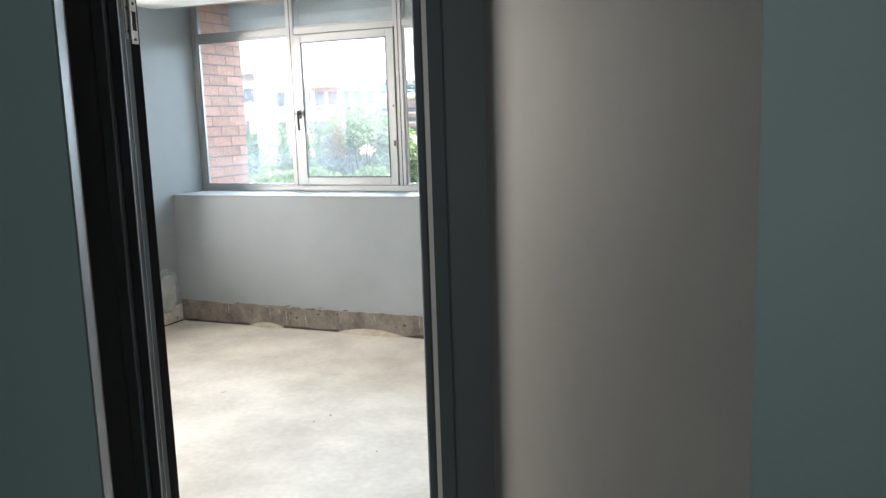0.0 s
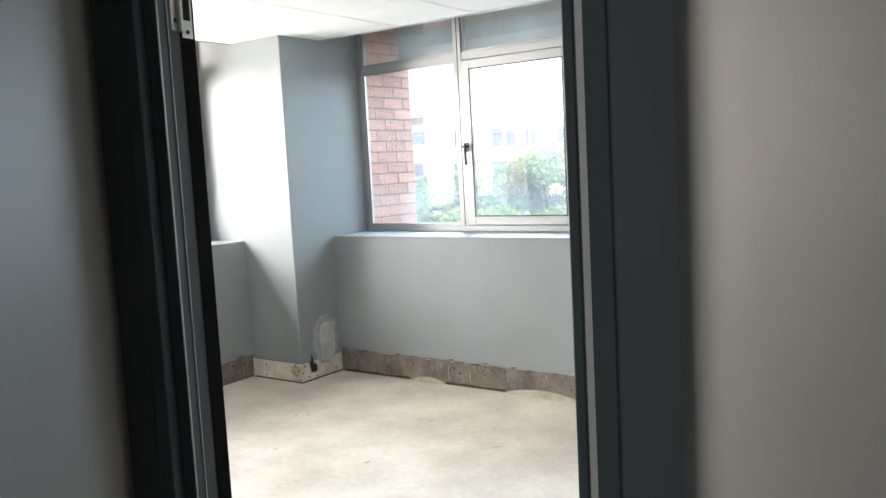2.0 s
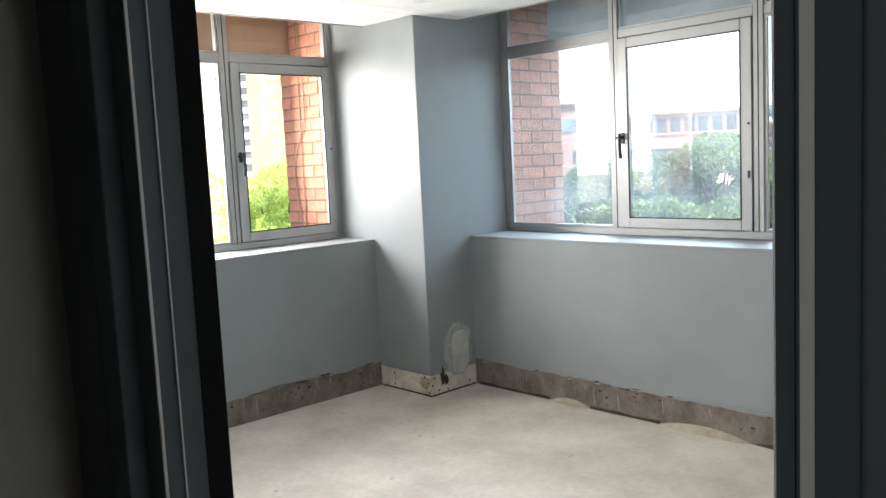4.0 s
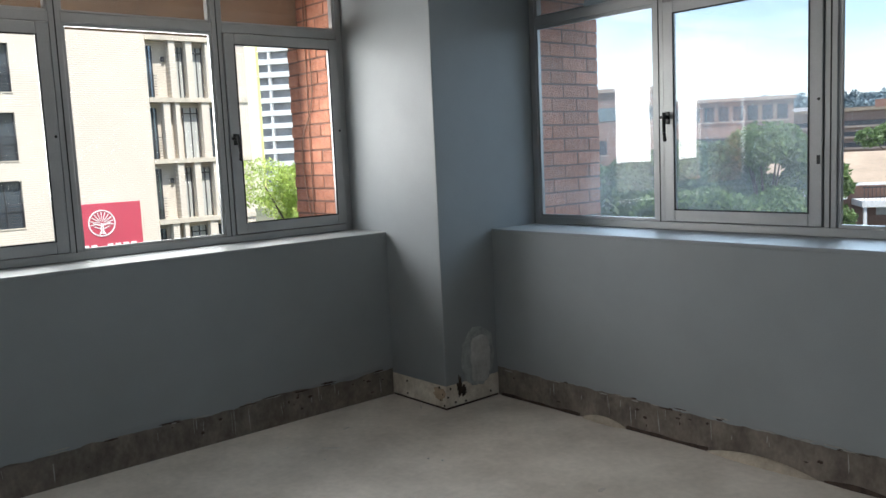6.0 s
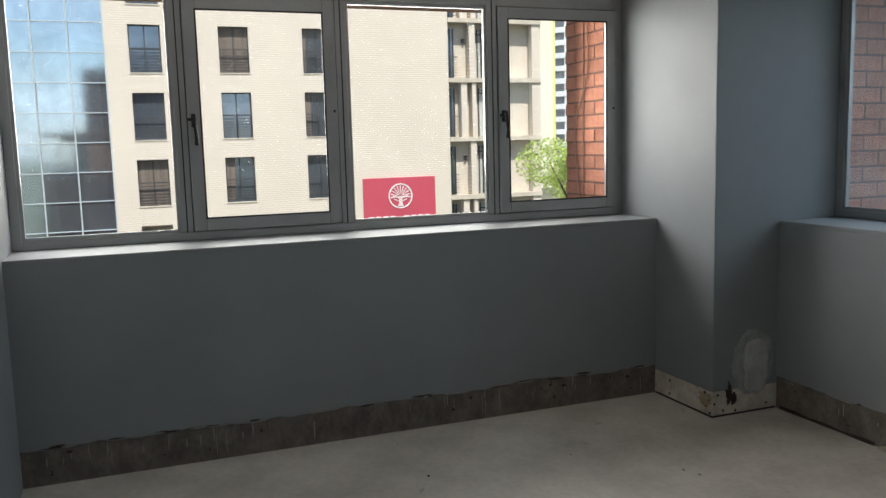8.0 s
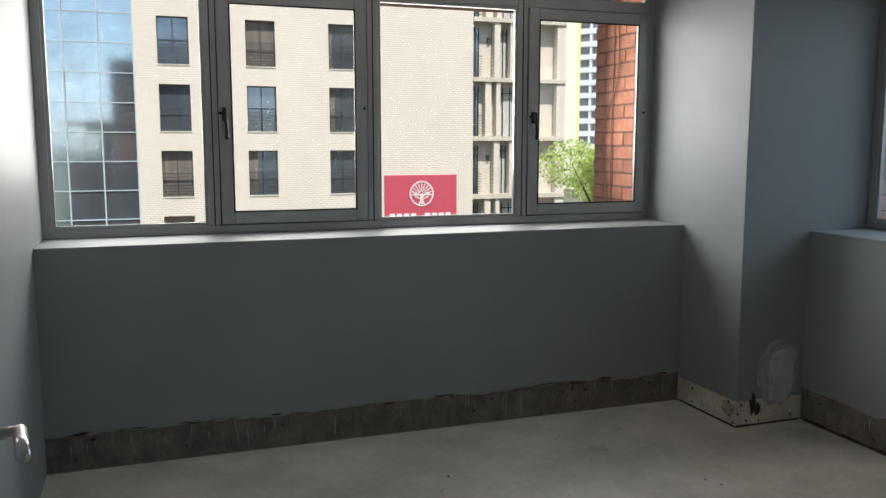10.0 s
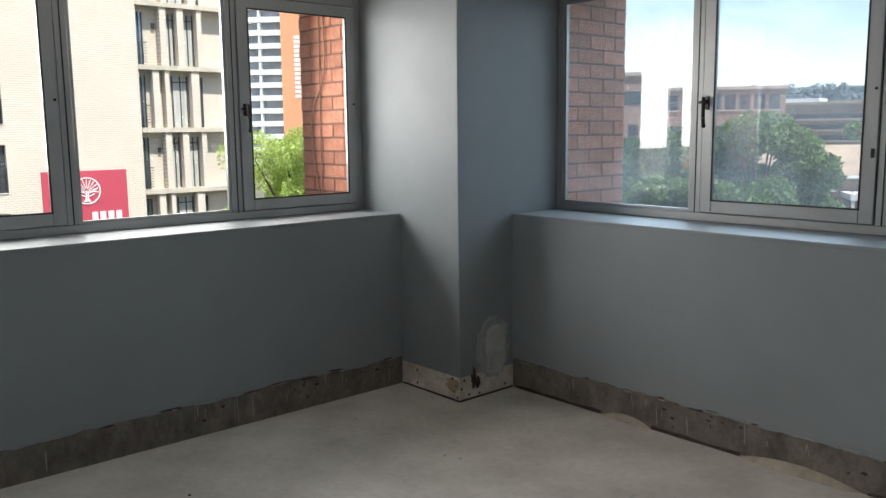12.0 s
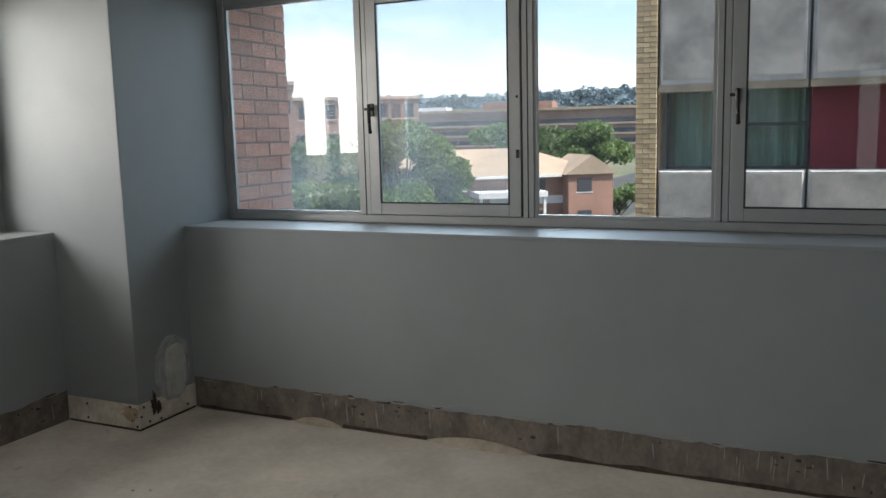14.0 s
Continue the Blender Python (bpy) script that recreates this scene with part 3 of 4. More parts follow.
COL_R = Matrix(((0, -1, 0, CX), (1, 0, 0, 0), (0, 0, 1, 0), (0, 0, 0, 1)))     # face of the column that looks along +x: local x = world y
COL_L = pose(0, CY, 0)                                                        # face of the column that looks along -y
blob("filler_patch", COL_R @ pose(-0.155, -0.0002, 0.265), 0.125, 0.165, 3, M_FILLGREY, "smeared pale grey filler patch on the column", "patch", 0.0012, 0.16, 2.6)
blob("filler_patch", COL_R @ pose(-0.135, -0.0015, 0.245), 0.075, 0.135, 8, M_PATCH, "off-white plaster patch on the column", "patch", 0.0012, 0.12, 3.5)
blob("paint_chip", COL_R @ pose(-0.305, 0.003, 0.115), 0.016, 0.055, 5, M_CHIP, "dark chipped hole in the plaster foot of the column", "hole", 0.0045, 0.7)
blob("paint_chip", COL_R @ pose(-0.275, 0.003, 0.085), 0.022, 0.03, 9, M_CHIP, "dark chipped hole in the plaster foot of the column", "hole", 0.0045, 0.6)
for k, (x, z) in enumerate(((-0.34, 0.03), (-0.26, 0.02), (-0.395, 0.07), (-0.06, 0.035), (-0.375, 0.115))):
    blob("nail_hole", COL_R @ pose(x, 0.0035, z), 0.005, 0.006, k + 20, M_BLACK, "small dark nail hole in bare plaster", "hole", 0.0045, 0.4)
for k, (x, z) in enumerate(((0.13, 0.105), (0.13, 0.03), (0.43, 0.12), (0.44, 0.05), (0.47, 0.02), (0.46, 0.085))):
    blob("nail_hole", COL_L @ pose(x, 0.0035, z), 0.005, 0.006, k + 40, M_BLACK, "small dark nail hole in bare plaster", "hole", 0.0045, 0.4)
blob("rust_stain", COL_L @ pose(0.43, 0.0038, 0.085), 0.05, 0.035, 13, M_RUST, "orange-brown stain on bare plaster", "stain", 0.0045, 0.4)
NW, WW = pose(0, 0.006, 0), Matrix(((0, -1, 0, -0.006), (1, 0, 0, 0), (0, 0, 1, 0), (0, 0, 0, 1)))
rs = random.Random(4)
for k in range(110):                     # pale paint runs and dark scrapes on the bare strips
    north = k % 2 == 0
    x = rs.uniform(0.52, 3.9) if north else rs.uniform(-3.6, -0.45)
    base = NW if north else WW
    if rs.random() < 0.62:
        blob("paint_run", base @ pose(x, 0, rs.uniform(0.07, 0.13), 0, rs.uniform(-6, 6)), rs.uniform(0.0008, 0.0028), rs.uniform(0.01, 0.055), k, M_RUN, "pale paint run on the bare cement strip", "stain", 0.001, 0.5)
    else:
        blob("scrape", base @ pose(x, 0, rs.uniform(0.04, 0.15)), rs.uniform(0.003, 0.014), rs.uniform(0.002, 0.008), k, M_CHIP, "dark scrape in the bare cement strip", "stain", 0.0012, 0.7)
for k in range(70):                     # torn flakes along the paint's lower edge
    north = k % 2 == 0
    x = rs.uniform(0.55, 3.9) if north else rs.uniform(-3.55, -0.5)
    base = (pose(0, 0, 0) if north else Matrix(((0, -1, 0, 0), (1, 0, 0, 0), (0, 0, 1, 0), (0, 0, 0, 1)))) @ pose(x, -0.0005, 0.165 + rs.uniform(-0.006, 0.012))
    pale = rs.random() < 0.5
    blob("paint_flake", base, rs.uniform(0.01, 0.05), rs.uniform(0.0015, 0.004), k + 170, M_RUN if pale else M_CHIP, "pale torn paint edge above the bare strip" if pale else "dark torn paint edge above the bare strip", "paint flake", 0.0012, 0.5)


def mound(name, x, y, rx, ry, rz, seed, label):
    """A low spill of filler against the wall."""
    bm = bmesh.new()
    rows = []
    for j in range(7):
        r = j / 6
        row = []
        for i in range(25):
            a = math.pi * i / 24
            k = 1 + 0.13 * noise.noise((math.cos(a) * 2 + seed, math.sin(a) * 2, seed))
            row.append(bm.verts.new((x + rx * k * r * math.cos(a), y - ry * k * r * math.sin(a), 0.0005 + rz * (1 - r * r) + 0.001 * noise.noise((i, j, seed)))))
        rows.append(row)
    for u, v in zip(rows, rows[1:]):
        for i in range(24):
            try:
                bm.faces.new((u[i], u[i + 1], v[i + 1], v[i]))
            except ValueError:
                pass
    return smooth(solid(name, bm, M_SAND, label, "filler"))


mound("filler_spill", 1.28, 0.004, 0.15, 0.03, 0.034, 1, "sandy yellow filler spilt along the foot of the wall")
mound("filler_spill", 2.16, 0.004, 0.27, 0.035, 0.04, 4, "sandy yellow filler spilt along the foot of the wall")
for nm, a, b in (("floor_gap", 0.52, 1.12), ("floor_gap", 1.43, 1.9), ("floor_gap", 2.45, 3.9)):
    bm = bmesh.new()
    n = int((b - a) / 0.02)
    prev = None
    for i in range(n + 1):
        x = a + (b - a) * i / n
        w = max(0.002, 0.016 + 0.012 * noise.noise((x * 6, 2, 1)))
        cur = (bm.verts.new((x, 0.0045, 0.001)), bm.verts.new((x, 0.0045, w)), bm.verts.new((x, 0.0045 - w * 0.5, 0.0012)))
        if prev:
            bm.faces.new((prev[0], cur[0], cur[1], prev[1])); bm.faces.new((prev[1], cur[1], cur[2], prev[2]))
        prev = cur
    solid(nm, bm, M_CHIP, "dark open joint between floor and wall", "joint", "structure")
for k in range(34):                     # plaster crumbs and smears on the screed
    x, y = rs.uniform(0.15, 3.4), rs.uniform(-3.3, -0.12)
    if k < 12:
        blob("floor_smear", pose(x, y, 0.0002, -90, 0, 0) @ pose(0, 0, 0, 0, rs.uniform(0, 180)), rs.uniform(0.01, 0.05), rs.uniform(0.004, 0.012), k + 120, M_SMEAR, "pale plaster smear on the screed", "stain", 0.0012, 0.6)
    else:
        bm = bmesh.new()
        bmesh.ops.create_icosphere(bm, subdivisions=1, radius=rs.uniform(0.003, 0.007), matrix=Matrix.Translation((x, y, 0.002)) @ Matrix.Diagonal((1.3, 1, 0.7, 1)))
        solid("plaster_crumb", bm, M_CHIP if k % 7 == 0 else M_PATCH, "small crumb of plaster on the floor", "debris")

# ---- outside ----
def brick_mat(name, col, mortar, size=1.0, var=0.1, squash=(0.5, 0.25), bump=0.3, axis='y'):
    """Fine coursed brickwork for far walls; the courses follow z."""
    m = mat(name, col, 0.85, var=var, scale=0.5, fine=8, bump=0.1)
    n, l = m.node_tree.nodes, m.node_tree.links
    p = n["Principled BSDF"]
    old = p.inputs["Base Color"].links[0].from_socket
    tc, sx, cx, b = (n.new(k) for k in ("ShaderNodeTexCoord", "ShaderNodeSeparateXYZ", "ShaderNodeCombineXYZ", "ShaderNodeTexBrick"))
    l.new(tc.outputs["Object"], sx.inputs[0])
    l.new(sx.outputs[1 if axis == 'y' else 0], cx.inputs[0]); l.new(sx.outputs[2], cx.inputs[1]); l.new(cx.outputs[0], b.inputs["Vector"])
    b.inputs["Scale"].default_value = 1.0
    b.inputs["Brick Width"].default_value, b.inputs["Row Height"].default_value, b.inputs["Mortar Size"].default_value = 0.24 * size, 0.086 * size, 0.011 * size
    b.inputs["Mortar"].default_value = (*mortar, 1)
    l.new(old, b.inputs["Color1"]); l.new(old, b.inputs["Color2"])
    l.new(b.outputs["Color"], p.inputs["Base Color"])
    return m


M_GROUND = mat("dry_ground", (0.16, 0.15, 0.10), 0.95, var=0.3, scale=0.05, fine=1.5, bump=0.2, col2=(0.07, 0.09, 0.04))
M_ASPHALT = mat("asphalt", (0.055, 0.055, 0.055), 0.9, var=0.2, scale=0.3, fine=8, bump=0.2)
M_CREAM = brick_mat("cream_brick", (0.73, 0.65, 0.55), (0.5, 0.43, 0.35), 1.15, 0.05)
M_CONC = mat("cream_concrete", (0.6, 0.53, 0.43), 0.8, var=0.12, scale=1.2, fine=20, bump=0.15)
M_WINDARK = mat("far_window_glass", (0.22, 0.27, 0.33), 0.08, metal=0.7, var=0.2, scale=0.4, fine=3, bump=0.0, spec=0.8)
M_CURTAIN = mat("dull_curtain", (0.20, 0.16, 0.13), 0.8, var=0.25, scale=2, fine=12, bump=0.1, stretch=(1, 6, 0.2))
M_CURTPALE = mat("pale_curtain", (0.58, 0.58, 0.54), 0.8, var=0.2, scale=2, fine=12, bump=0.1, stretch=(6, 6, 0.2))
M_RAIL = mat("dark_rail", (0.05, 0.05, 0.055), 0.5, var=0.1)
M_SIGN = mat("red_sign", (0.52, 0.07, 0.105), 0.5, var=0.05, scale=0.5)
M_SIGNW = mat("white_sign_paint", (0.82, 0.80, 0.78), 0.5, var=0.03)
M_CURTWALL = mat("blue_mirror_glass", (0.50, 0.60, 0.68), 0.05, metal=0.9, var=0.15, scale=0.3, fine=2, bump=0.02, dist=0.02)
M_MULL = mat("pale_mullion", (0.45, 0.5, 0.52), 0.5, var=0.08)
M_YELLOW = mat("pale_yellow_wall", (0.84, 0.81, 0.6), 0.8, var=0.05, scale=0.2, fine=2)
M_LIME = mat("lime_yellow_edge", (0.8, 0.78, 0.28), 0.7, var=0.05)
M_TOWERW = mat("white_render", (0.85, 0.85, 0.85), 0.8, var=0.06, scale=0.1, fine=2)
M_TOWERO = mat("orange_render", (0.82, 0.38, 0.2), 0.8, var=0.06, scale=0.1, fine=2)
M_TOWERD = mat("tower_recess", (0.34, 0.35, 0.38), 0.6, var=0.2, scale=0.3)
M_YBRICK = mat("yellow_face_brick", (0.70, 0.54, 0.33), 0.85, var=0.2, scale=12, fine=70, bump=0.5, col2=(0.5, 0.36, 0.2), rnd=0.2)
M_PANEL = mat("exposed_aggregate", (0.57, 0.55, 0.51), 0.9, var=0.28, scale=1.1, fine=55, bump=0.6, dist=0.01)
M_PANELRIM = mat("smooth_concrete_rim", (0.56, 0.56, 0.55), 0.8, var=0.15, scale=2, fine=30, bump=0.2)
M_LIP = mat("tan_concrete_lip", (0.46, 0.38, 0.29), 0.8, var=0.18, scale=2, fine=30, bump=0.2)
M_MAROON = mat("maroon_panel", (0.21, 0.03, 0.047), 0.55, var=0.18, scale=1.2, fine=10, bump=0.05)
M_ROOF = mat("tan_roof_sheet", (0.40, 0.31, 0.23), 0.8, var=0.14, scale=0.4, fine=4, bump=0.2)
M_REDBRICK = mat("far_red_brick", (0.37, 0.21, 0.16), 0.9, var=0.15, scale=0.3, fine=4, bump=0.1)
M_OFFICE = mat("far_brown_brick", (0.28, 0.195, 0.17), 0.9, var=0.14, scale=0.05, fine=1.0, bump=0.1)
M_LEDGE = mat("far_concrete_ledge", (0.42, 0.34, 0.3), 0.9, var=0.1, scale=0.05, fine=1.0, bump=0.1)
M_OFFDARK = mat("far_window_band", (0.06, 0.065, 0.08), 0.4, var=0.2, scale=0.1, fine=1)
M_WHITEF = mat("far_white_paint", (0.72, 0.73, 0.74), 0.7, var=0.06)
M_BARK = mat("bark", (0.12, 0.09, 0.06), 0.9, var=0.25, scale=4, fine=30, bump=0.5)
M_LEAFG = mat("green_leaf", (0.17, 0.25, 0.085), 0.6, var=0.3, scale=0.7, fine=4, bump=0, col2=(0.09, 0.15, 0.05), island=0.35)
M_LEAFY = mat("light_green_leaf", (0.56, 0.66, 0.2), 0.6, var=0.2, scale=0.8, fine=4, bump=0, col2=(0.40, 0.52, 0.11), island=0.3)
M_LEAFD = mat("deep_green_leaf", (0.12, 0.175, 0.075), 0.6, var=0.3, scale=0.7, fine=4, bump=0, col2=(0.045, 0.08, 0.03), island=0.35)
for leafy in (M_LEAFG, M_LEAFY, M_LEAFD):        # thin leaves let some light through
    nn, ll = leafy.node_tree.nodes, leafy.node_tree.links
    pr, ou = nn["Principled BSDF"], nn["Material Output"]
    tl, ms = nn.new("ShaderNodeBsdfTranslucent"), nn.new("ShaderNodeMixShader")
    ms.inputs[0].default_value = 0.45
    ll.new(pr.inputs["Base Color"].links[0].from_socket, tl.inputs[0])
    ll.new(pr.outputs[0], ms.inputs[1]); ll.new(tl.outputs[0], ms.inputs[2]); ll.new(ms.outputs[0], ou.inputs[0])
# forest green paled to blue-grey, so distance haze sits in the colour itself
M_HILL = mat("forest_haze_tint", (0.25, 0.33, 0.37), 0.9, var=0.25, scale=0.02, fine=0.3, bump=0, island=0.25)

solid("ground", box_bm((-900, -400, -7.6), (900, 1600, -7.0)), M_GROUND, "dry ground with patchy grass", "ground", "structure")
solid("road", box_bm((-30, -300, -6.995), (-14, 300, -6.98)), M_ASPHALT, "asphalt street between the buildings", "road", "structure")
solid("parking_ground", box_bm((-26, 40, -6.995), (-2, 60, -6.98)), M_ASPHALT, "asphalt parking ground", "road", "structure")
GZ = -7.0


def hotel():
    """Cream brick block, face on x = -35; recessed balconies at its far end."""
    X, y0, y1, yb, top = -35.0, -3.0, 12.92, 18.1, 22.0
    h = thing("hotel_building", "cream brick hotel with dark windows and recessed balconies", "building", Matrix.Translation((-0.5, -0.66, 0)))
    part("wall", box_bm((X - 16, yb - 0.3, GZ), (X - 0.55, yb, top)), M_CREAM, h)
    part("back_wall", box_bm((X - 16, y1, GZ), (X - 0.55, yb - 0.3, top)), M_CREAM, h)
    cols, P = (-2.03, 1.79, 5.61), 2.95
    tops = [6.95 + k * P for k in range(-4, 5)]
    bm = bmesh.new()                                     # wall with real openings
    for a, b in ((y0, cols[0]), (cols[0] + 1.34, cols[1]), (cols[1] + 1.34, cols[2]), (cols[2] + 1.34, y1)):
        bx(bm, (X - 0.3, a, GZ), (X, b, top))
    for c in cols:
        zs = [GZ] + [v for t in tops for v in (t - 2.07, t)] + [top]
        for z0, z1 in zip(zs[::2], zs[1::2]):
            if z1 > z0 + 0.01:
                bx(bm, (X - 0.3, c, max(z0, GZ)), (X, c + 1.34, z1))
    bx(bm, (X - 16, y0, GZ), (X - 1.4, y1, top))
    part("wall", bm, M_CREAM, h)
    rs = random.Random(2)
    for t in tops[2:7]:
        for c in cols:
            w = part("window", box_bm((X - 0.3, c, t - 2.07), (X - 0.26, c + 1.34, t)), M_WINDARK if rs.random() < 0.78 else M_CURTAIN, h)
            bm = bmesh.new()
            for a, b, u, v in ((c, c + 0.05, t - 2.07, t), (c + 1.29, c + 1.34, t - 2.07, t), (c + 0.65, c + 0.69, t - 2.07, t), (c, c + 1.34, t - 0.05, t)):
                bx(bm, (X - 0.26, a, u), (X - 0.22, b, v))
            part("frame", bm, M_RAIL, w)
            if rs.random() < 0.5:
                part("curtain", box_bm((X - 0.259, c + 0.08, t - 2.0), (X - 0.25, c + rs.uniform(0.2, 0.5), t - 0.06)), M_CURTAIN, w)
            bm = bmesh.new()
            bx(bm, (X - 0.06, c, t - 1.05), (X - 0.02, c + 1.34, t - 1.0))
            for k in range(7):
                z = t - 1.98 + k * 0.13
                bx(bm, (X - 0.05, c, z), (X - 0.03, c + 1.34, z + 0.035))
            for k in range(3):
                bx(bm, (X - 0.055, c + k * 0.65, t - 2.05), (X - 0.035, c + 0.04 + k * 0.65, t - 1.0))
            part("railing", bm, M_RAIL, w, "dark steel guard rail")
            part("sill", box_bm((X - 0.2, c - 0.03, t - 2.12), (X + 0.03, c + 1.37, t - 2.072)), M_CONC, w)
    for k in range(-3, 4):                                # balcony bays, floor by floor
        zf = 4.69 + k * P
        part("balcony_slab", box_bm((X - 0.55, y1, zf - 0.22), (X + 0.06, yb, zf)), M_CONC, h)
        z0, z1 = zf, zf + P - 0.22
        odd = (k % 2 == 0)
        fins = ((14.08, 14.4), (14.95, 15.27), (15.95, 16.2), (17.6, yb)) if odd else ((13.6, 13.92), (14.2, 14.42), (15.55, 15.95), (17.6, yb))
        for a, b in fins:
            part("fin", box_bm((X - 0.4, a, z0), (X - 0.02, b, z1)), M_CREAM, h)
        for a, b, m in ((12.96, 13.4, M_WINDARK), *(((14.42, 14.93, M_CURTPALE), (15.29, 15.93, M_CURTPALE)) if odd else ((14.7, 15.5, M_CURTPALE), (15.97, 16.3, M_WINDARK)))):
            w = part("balcony_door", box_bm((X - 0.54, a, z0 + 0.02), (X - 0.48, b, z1 - 0.25)), m, h)
            bm = bmesh.new()
            for q in (a, (a + b) / 2, b - 0.05):
                bx(bm, (X - 0.48, q, z0 + 0.02), (X - 0.43, q + 0.05, z1 - 0.25))
            bx(bm, (X - 0.48, a, z1 - 0.55), (X - 0.43, b, z1 - 0.5))
            part("frame", bm, M_RAIL, w)
        bm = bmesh.new()
        for q in range(7):
            bx(bm, (X - 0.12, 12.95, z0 + 0.12 + q * 0.13), (X - 0.09, 13.42, z0 + 0.15 + q * 0.13))
        bx(bm, (X - 0.13, 12.95, z0 + 1.02), (X - 0.08, 13.42, z0 + 1.07))
        part("railing", bm, M_RAIL, h, "dark steel balcony rail")
        part("wall_lamp", box_bm((X - 0.54, 13.85, z0 + 1.75), (X - 0.42, 14.0, z0 + 2.0), 0.02), M_RAIL, h)
    sg = thing("wall_sign", "dark red sign panel with a white round emblem and white bars", "sign", Matrix.Translation((-0.5, -0.66, -0.17)))
    part("panel", box_bm((X + 0.02, 8.26, -3.4), (X + 0.1, 12.02, 0.0), 0.02), M_SIGN, sg)
    bm = bmesh.new()
    cy, cz, r = 10.16, -0.92, 0.62
    n = 40
    vs = []
    for i in range(n):
        a = 2 * math.pi * i / n
        vs.append([bm.verts.new((x, cy + q * math.cos(a), cz + q * math.sin(a))) for x in (X + 0.105, X + 0.135) for q in (r, r - 0.055)])
    for u, v in zip(vs, vs[1:] + vs[:1]):
        for i, j in ((0, 1), (1, 3), (3, 2), (2, 0)):
            bm.faces.new((u[i], u[j], v[j], v[i]))
    part("emblem_ring", bm, M_SIGNW, sg)
    bm = bmesh.new()
    F = lambda u, v: (X + 0.118, cy + u, cz + v)
    for u, w in ((-0.045, 0.03), (0.045, 0.03)):          # split trunk with a flared foot
        cyl(bm, F(u, -0.5), F(u * 0.8, 0.0), 0.036, 6, 0.03)
        cyl(bm, F(u * 3.2, -0.52), F(u, -0.36), 0.022, 6, 0.034)
    for i in range(11):                                   # boughs fanned out from the trunk
        a = radians(-8 + 19.6 * i)
        c, d = math.cos(a), math.sin(a)
        lo, hi = 0.17 if i % 2 else 0.1, 0.52
        cyl(bm, F(lo * c, lo * d - 0.02), F(hi * c, hi * d), 0.016, 6, 0.026)
    for i in range(4):                                    # boughs rising from the trunk's sides
        k, v = (-1 if i % 2 else 1), -0.28 + 0.16 * (i // 2)
        cyl(bm, F(0.03 * k, v), F((0.34 + 0.06 * (i // 2)) * k, v + 0.13), 0.02, 6, 0.026)
    part("emblem_strokes", bm, M_SIGNW, sg)
    for i in range(9):
        if i != 4:
            part("bar", box_bm((X + 0.105, 8.5 + i * 0.365, -2.36), (X + 0.13, 8.76 + i * 0.365, -1.9), 0.01), M_SIGNW, sg)


hotel()


def glass_building():
    b = thing("glass_office_building", "blue mirror-glass curtain-wall office building", "building", Matrix.Translation((-0.5, -0.66, 0)))
    X, y1 = -34.9, -3.02
    part("core", box_bm((X - 18, -19.1, GZ), (X - 0.25, y1, 22)), M_TOWERD, b)
    rs = random.Random(6)
    for j in range(11):
        for k in range(17):
            z, y = GZ + 1.0 + k * 1.28 + 0.2, y1 - (j + 1) * 1.42
            q = part("glass_panel", box_bm((X - 0.2, y + 0.02, z), (X - 0.17, y + 1.40, z + 1.26)), M_CURTWALL, b)
            q.rotation_euler = (0, rs.uniform(-0.0006, 0.0006), rs.uniform(-0.0009, 0.0009))
    for j in range(12):
        part("mullion", box_bm((X - 0.2, y1 - j * 1.42 - 0.04, GZ), (X - 0.1, y1 - j * 1.42 + 0.02, 22)), M_MULL, b)
    for k in range(18):
        part("transom", box_bm((X - 0.2, y1 - 17, GZ + 1.17 + k * 1.28), (X - 0.11, y1, GZ + 1.21 + k * 1.28)), M_MULL, b)


glass_building()


def reflected_block():
    """Cream block further along the street, seen mirrored in the window glass."""
    b = thing("apartment_block", "cream rendered apartment block with an orange base and dark windows", "building")
    X = -35.0
    part("wall", box_bm((X - 14, -92, -1.0), (X, -24, 6.0)), M_CREAM, b)
    part("base", box_bm((X - 14, -92, GZ), (X + 0.05, -24, -1.0)), M_CREAM, b)
    part("entrance_bay", box_bm((X, -58, GZ), (X + 0.6, -56, -1.5)), M_TOWERO, b)
    for k in range(2):
        for j in range(16):
            y, z = -90 + j * 4.2, 0.2 + k * 2.95
            w = part("window", box_bm((X - 0.02, y, z), (X + 0.03, y + 1.3, z + 1.7)), M_WINDARK, b)
            part("sill", box_bm((X, y - 0.1, z - 0.1), (X + 0.12, y + 1.4, z)), M_CONC, w)


reflected_block()


